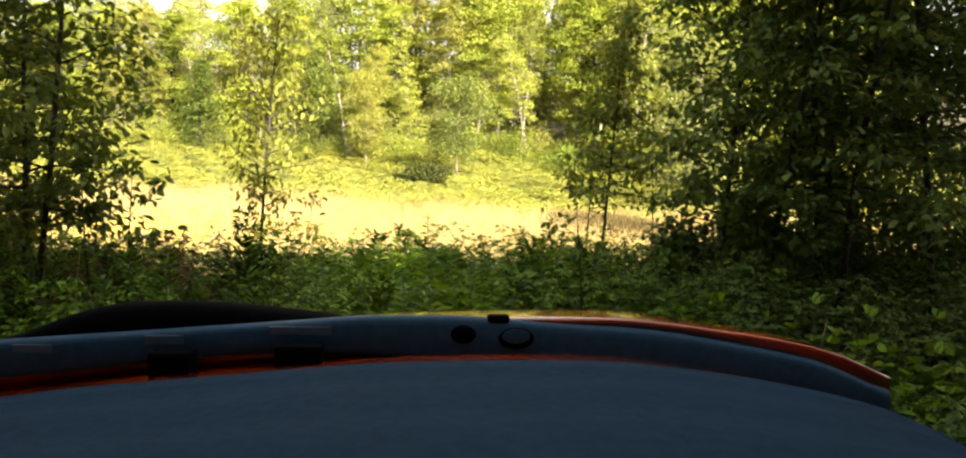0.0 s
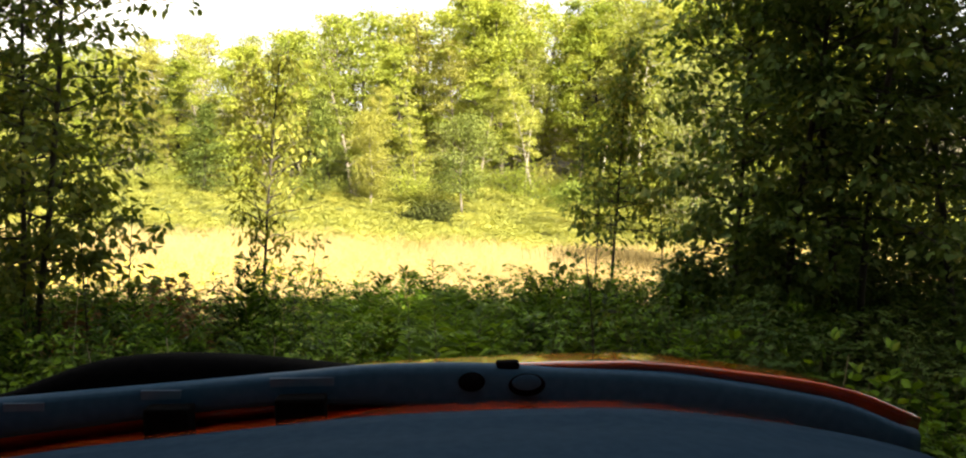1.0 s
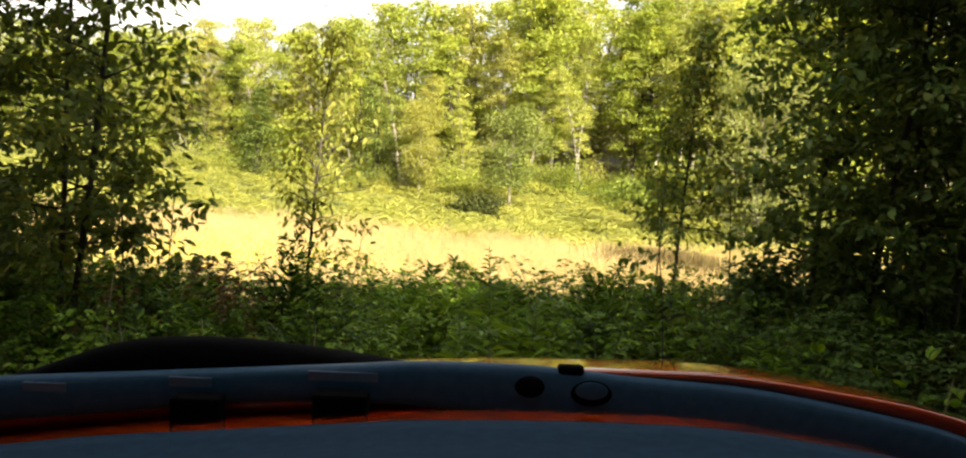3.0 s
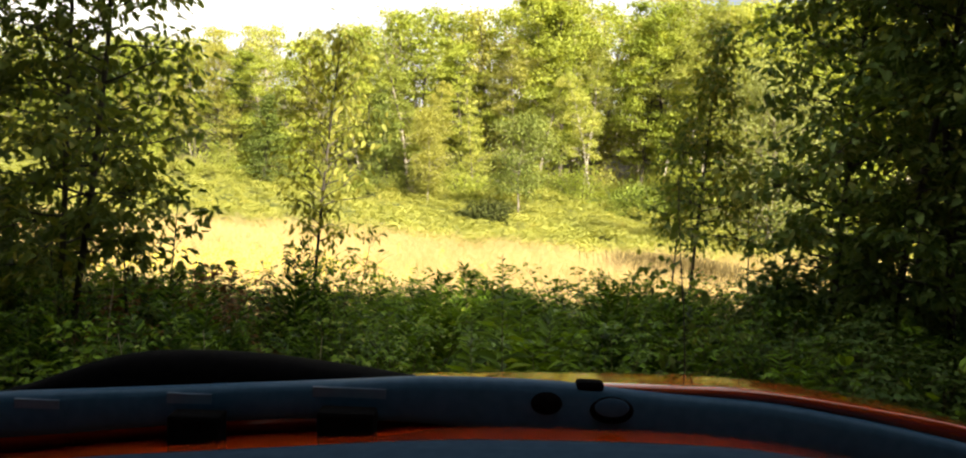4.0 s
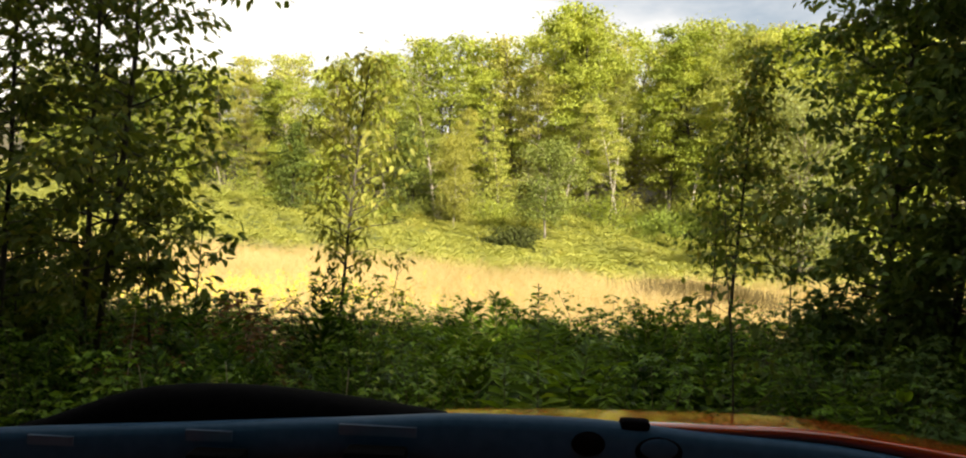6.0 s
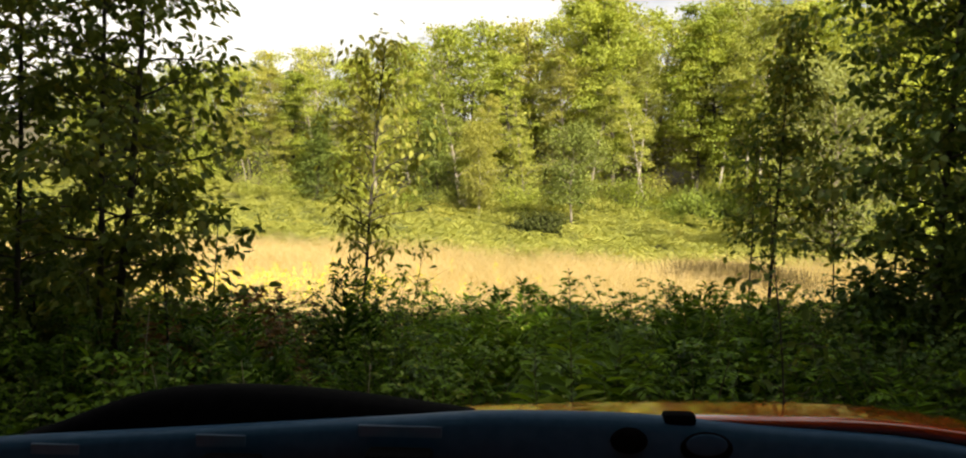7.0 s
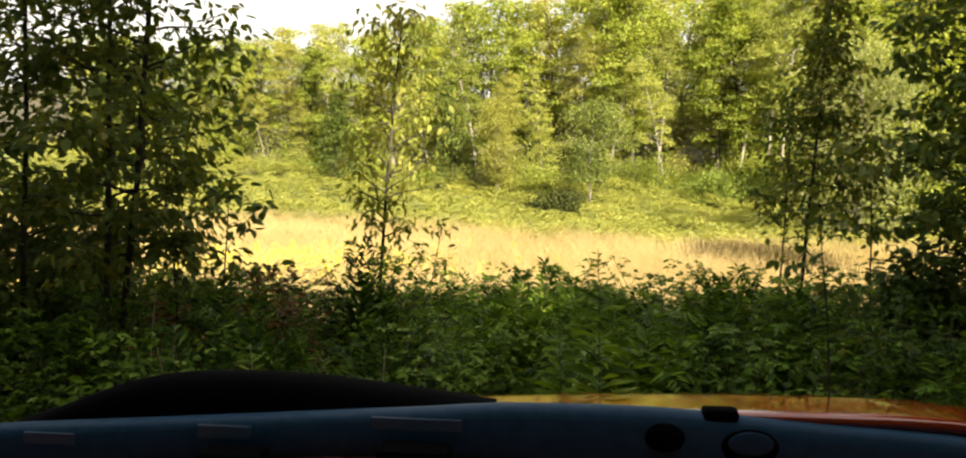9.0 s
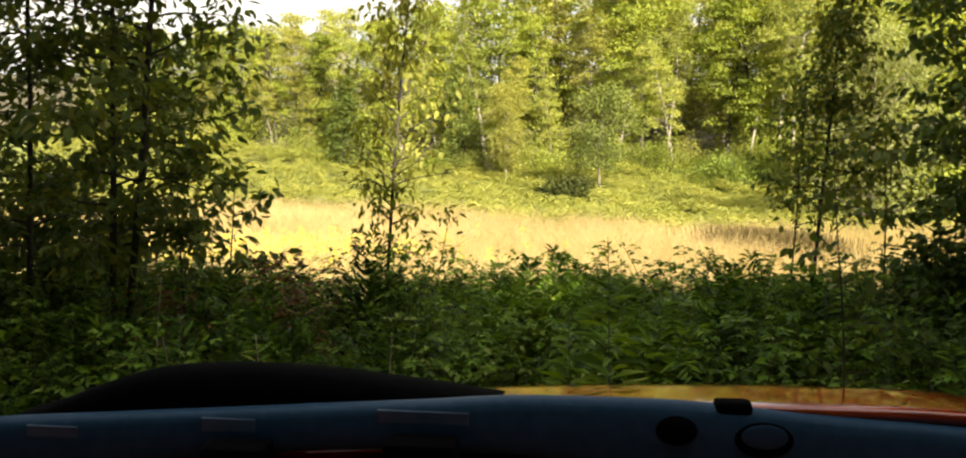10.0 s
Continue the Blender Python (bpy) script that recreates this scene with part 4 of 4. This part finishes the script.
def grid_mesh(name, pts, material, thick=.02):
    """A smooth sheet with thickness from rows of points."""
    a = np.asarray(pts, float)
    n0, n1 = a.shape[:2]
    top, low = a.reshape(-1, 3), a.reshape(-1, 3) - np.array([0, 0, thick])
    quads = []
    for i in range(n0 - 1):
        for j in range(n1 - 1):
            k = i * n1 + j
            quads.append((k, k + 1, k + n1 + 1, k + n1))
            k += n0 * n1
            quads.append((k, k + n1, k + n1 + 1, k + 1))
    rim = [i * n1 for i in range(n0)] + [(n0 - 1) * n1 + j for j in range(1, n1)] + [i * n1 + n1 - 1 for i in range(n0 - 2, -1, -1)] + list(range(n1 - 2, 0, -1))
    for p, q in zip(rim, rim[1:] + rim[:1]):
        quads.append((p, q, q + n0 * n1, p + n0 * n1))
    me = mesh_arrays(name, np.concatenate([top, low]), np.array(quads).ravel(), np.arange(len(quads)) * 4, material, True)
    return me


def loft_bar(name, xs, tops, lows, y0, depth, material):
    """A bar across the vehicle with rounded edges; its height changes along it."""
    rows = []
    for x, t, b in zip(xs, tops, lows):
        h, m = (t - b) / 2, (t + b) / 2
        ring = []
        for k in range(16):
            a = k * math.tau / 16
            c, s = math.cos(a), math.sin(a)
            ring.append((x, y0 + depth * .5 * math.copysign(abs(c) ** .55, c), m + h * math.copysign(abs(s) ** .55, s)))
        rows.append(ring)
    a = np.array(rows)
    n0, n1 = a.shape[:2]
    quads = [(i * n1 + j, (i + 1) * n1 + j, (i + 1) * n1 + (j + 1) % n1, i * n1 + (j + 1) % n1) for i in range(n0 - 1) for j in range(n1)]
    loops, starts = list(np.array(quads).ravel()), list(np.arange(len(quads)) * 4)
    for cap in (list(range(n1)), [(n0 - 1) * n1 + j for j in range(n1 - 1, -1, -1)]):
        starts.append(len(loops))
        loops += cap
    return mesh_arrays(name, a.reshape(-1, 3), loops, starts, material, True)


def smooth_line(x, xs, vs):
    """Rounded interpolation through a few stations."""
    return sum(float(np.interp(x + d, xs, vs)) for d in (-.08, -.04, 0, .04, .08)) / 5


MID = -.25     # the vehicle's centre line


def build_vehicle():
    car = tagged(new("utility_vehicle"), "orange open utility vehicle with a dark blue-grey cowl bar", "vehicle")
    car.location = (0, 0, 0)
    xs = np.linspace(-1.85, 1.72, 60)
    shelf = lambda x: smooth_line(x, [-1.8, -1.03, -.39, -.25, 0, .31, .61, .89, 1.15, 1.40, 1.60, 1.72], [.80, .905, .961, .975, .987, .992, .989, .957, .917, .864, .80, .73])
    edge = lambda x: smooth_line(x, [-1.8, -1.03, -.39, -.25, 0, .31, .72, .90, 1.07, 1.26, 1.45, 1.60, 1.72], [.80, .905, .961, .975, .987, .996, .998, .980, .956, .930, .89, .84, .77])
    ys = [2.962, 2.972, 2.985, 3.01, 3.05, 3.10, 3.15, 3.19, 3.23, 3.255]
    fall = [-.006, -.001, 0, -.002, -.0045, -.009, -.013, -.018, -.031, -.07]
    hood = [[(x, y, edge(x) + f) for x in xs] for y, f in zip(ys, fall)]
    part("hood", grid_mesh("hood", hood, PAINT), car, "glossy orange-red painted hood")
    lip = [[(x, 2.966 + .03 * k, edge(x) - .004 - .15 * k) for x in xs] for k in (0, .5, 1)]
    part("hood_lip", grid_mesh("hood_lip", lip, PAINT, .012), car, "orange-red rear lip of the hood")
    rear = [[(x, y, shelf(x) - .058 - .17 * (y - 2.60)) for x in xs] for y in np.linspace(2.60, 3.02, 8)]
    part("hood_step", grid_mesh("hood_step", rear, PAINT), car, "glossy orange-brown panel below the cowl bar")
    front = [[(x * (1 - .03 * k), 3.255 + .02 * math.sin(k * 1.5), edge(x) - .06 - .09 * k) for x in xs] for k in range(5)]
    part("front_panel", grid_mesh("front_panel", front, PAINT, .015), car)
    sx = np.linspace(-1.84, 1.70, 54)
    tops = [smooth_line(x, [-1.8, -1.45, -.93, -.36, -.23, .115, .265, .457, .65, .82, .98, 1.15, 1.45, 1.7], [.883, .911, .948, .990, 1.004, 1.006, .997, .980, .971, .960, .934, .906, .845, .73]) for x in sx]
    lows = [smooth_line(x, [-1.8, -1.45, -1.26, -.76, -.51, -.20, -.035, .19, .63, 1.23, 1.45, 1.7], [.755, .778, .798, .857, .874, .871, .848, .833, .80, .733, .69, .62]) for x in sx]
    bar = part("cowl_bar", loft_bar("cowl_bar", sx, tops, lows, 2.96, .07, PLASTIC), car, "dark blue-grey plastic cowl bar")
    # flush pale blocks paint the blurred reflections on the bar
    for x, w, h in ((-1.31, .13, .026), (-.875, .13, .030), (-.42, .21, .028)):
        z = smooth_line(x, [-1.45, -.93, -.36, -.23], [.911, .948, .990, 1.004])
        part("sheen_patch", (box(w, .010, h + .002, (x, 2.9300, z - .030), .0035, 3), BAR_SHEEN), bar, "pale patch standing for a reflection on the bar")
    hx = np.linspace(-1.49, -.14, 30)
    htop = [smooth_line(x, [-1.49, -1.39, -1.30, -1.13, -.92, -.71, -.445, -.275, -.14], [.874, .915, .955, 1.010, 1.026, 1.021, .993, .970, .95]) for x in hx]
    hlow = [.80 for x in hx]
    part("air_scoop", loft_bar("air_scoop", hx, htop, hlow, 3.08, .16, BLACK), car, "matte black raised air scoop")
    for x, w in ((-.833, .145), (-.415, .16)):
        part("post", (box(w, .08, .13, (x, 2.875, .835 if x < -.5 else .86), .012), BLACK), car, "black post")
    for x, z, r, flat in ((.139, .946, .046, .72), (.324, .932, .064, .62)):
        bm = bmesh.new()
        bmesh.ops.create_uvsphere(bm, u_segments=20, v_segments=10, radius=1)
        bmesh.ops.scale(bm, vec=(r, .018, r * flat), verts=bm.verts)
        bmesh.ops.translate(bm, vec=(x, 2.928, z), verts=bm.verts)
        part("pivot_cap", (bm, BLACK), bar, "black oval pivot cap")
    bm = bmesh.new()
    bmesh.ops.create_uvsphere(bm, u_segments=20, v_segments=10, radius=1)
    bmesh.ops.scale(bm, vec=(.049, .004, .027), verts=bm.verts)
    bmesh.ops.translate(bm, vec=(.322, 2.9115, .944), verts=bm.verts)
    part("pivot_knob", (bm, PLASTIC), bar, "blue-grey pivot knob")
    part("wiper_boss", (box(.08, .05, .030, (.262, 2.955, .996), .013), BLACK), bar, "black wiper boss")
    cowl = [[(x, y, shelf(x) - .054 + .06 * (2.64 - y) - .01 * math.sin((2.64 - y) * 9) ** 2) for x in np.linspace(-1.80, 1.70, 40)] for y in np.linspace(1.62, 2.64, 14)]
    part("cowl_panel", grid_mesh("cowl_panel", cowl, COWL), car, "dark blue-black plastic cowl panel")
    for s in (-1, 1):
        part("side_panel", (box(.06, 3.2, .5, (MID + s * 1.38, -.15, .66), .03), PAINT), car)
        part("fender", (box(.10, 1.75, .34, (MID + s * 1.42, 2.35, .52), .04), PAINT), car)
        part("headlight", (box(.26, .03, .13, (MID + s * .95, 3.285, .70), .012), LENS), car, "clear headlight")
        for y in (2.5, -1.1):
            wheel = part("wheel", (tyre_bm(MID + s * 1.28, y), BLACK), car, "knobbly black tyre")
            part("rim", (rim_bm(MID + s * 1.28, y), STEEL), wheel, "grey steel rim")
    # roof and posts are added out of view; they keep sun off cowl and hood
    roof = [[(MID + x, y, 2.06 + .05 * (1 - (x / 1.35) ** 2) - .02 * abs(y / 1.5) ** 2) for x in np.linspace(-1.35, 1.35, 14)] for y in np.linspace(-1.7, 1.42, 8)]
    part("roof", grid_mesh("roof", roof, BLACK, .03), car, "black roof panel added out of view, shading the cowl")
    for s in (-1, 1):
        for y0, y1 in ((1.50, 1.38), (-1.68, -1.6)):
            part("roof_post", tube_mesh("roof_post", [(np.array([(MID + s * 1.37, y0, .88), (MID + s * 1.35, (y0 + y1) / 2, 1.5), (MID + s * 1.31, y1, 2.06)]), [.03, .028, .026], 10)], BLACK), car, "black post of the added roof")
    part("floor_pan", (box(2.72, 4.7, .08, (MID, .65, .44), .02), BLACK), car)
    part("rear_panel", (box(2.72, .06, .5, (MID, -1.75, .66), .02), PAINT), car)
    part("bumper", (box(2.72, .12, .14, (MID, 3.30, .46), .03), BLACK), car, "black bumper")
    return car


def tyre_bm(x, y):
    bm = bmesh.new()
    n, prof = 32, ((.20, -.12), (.33, -.13), (.37, -.09), (.375, 0), (.37, .09), (.33, .13), (.20, .12))
    vs = [[bm.verts.new((x + b, y + r * math.cos(k * math.tau / n), .37 + r * math.sin(k * math.tau / n))) for r, b in prof] for k in range(n)]
    for k in range(n):
        for j in range(len(prof)):
            bm.faces.new((vs[k][j], vs[k][(j + 1) % len(prof)], vs[(k + 1) % n][(j + 1) % len(prof)], vs[(k + 1) % n][j]))
    bmesh.ops.recalc_face_normals(bm, faces=bm.faces[:])
    return bm


def rim_bm(x, y):
    bm = bmesh.new()
    bmesh.ops.create_cone(bm, cap_ends=True, segments=24, radius1=.21, radius2=.21, depth=.18, matrix=Matrix.Translation((x, y, .37)) @ Matrix.Rotation(math.pi / 2, 4, "Y"))
    bmesh.ops.bevel(bm, geom=bm.edges[:], offset=.01, segments=1, affect="EDGES")
    return bm


build_vehicle()
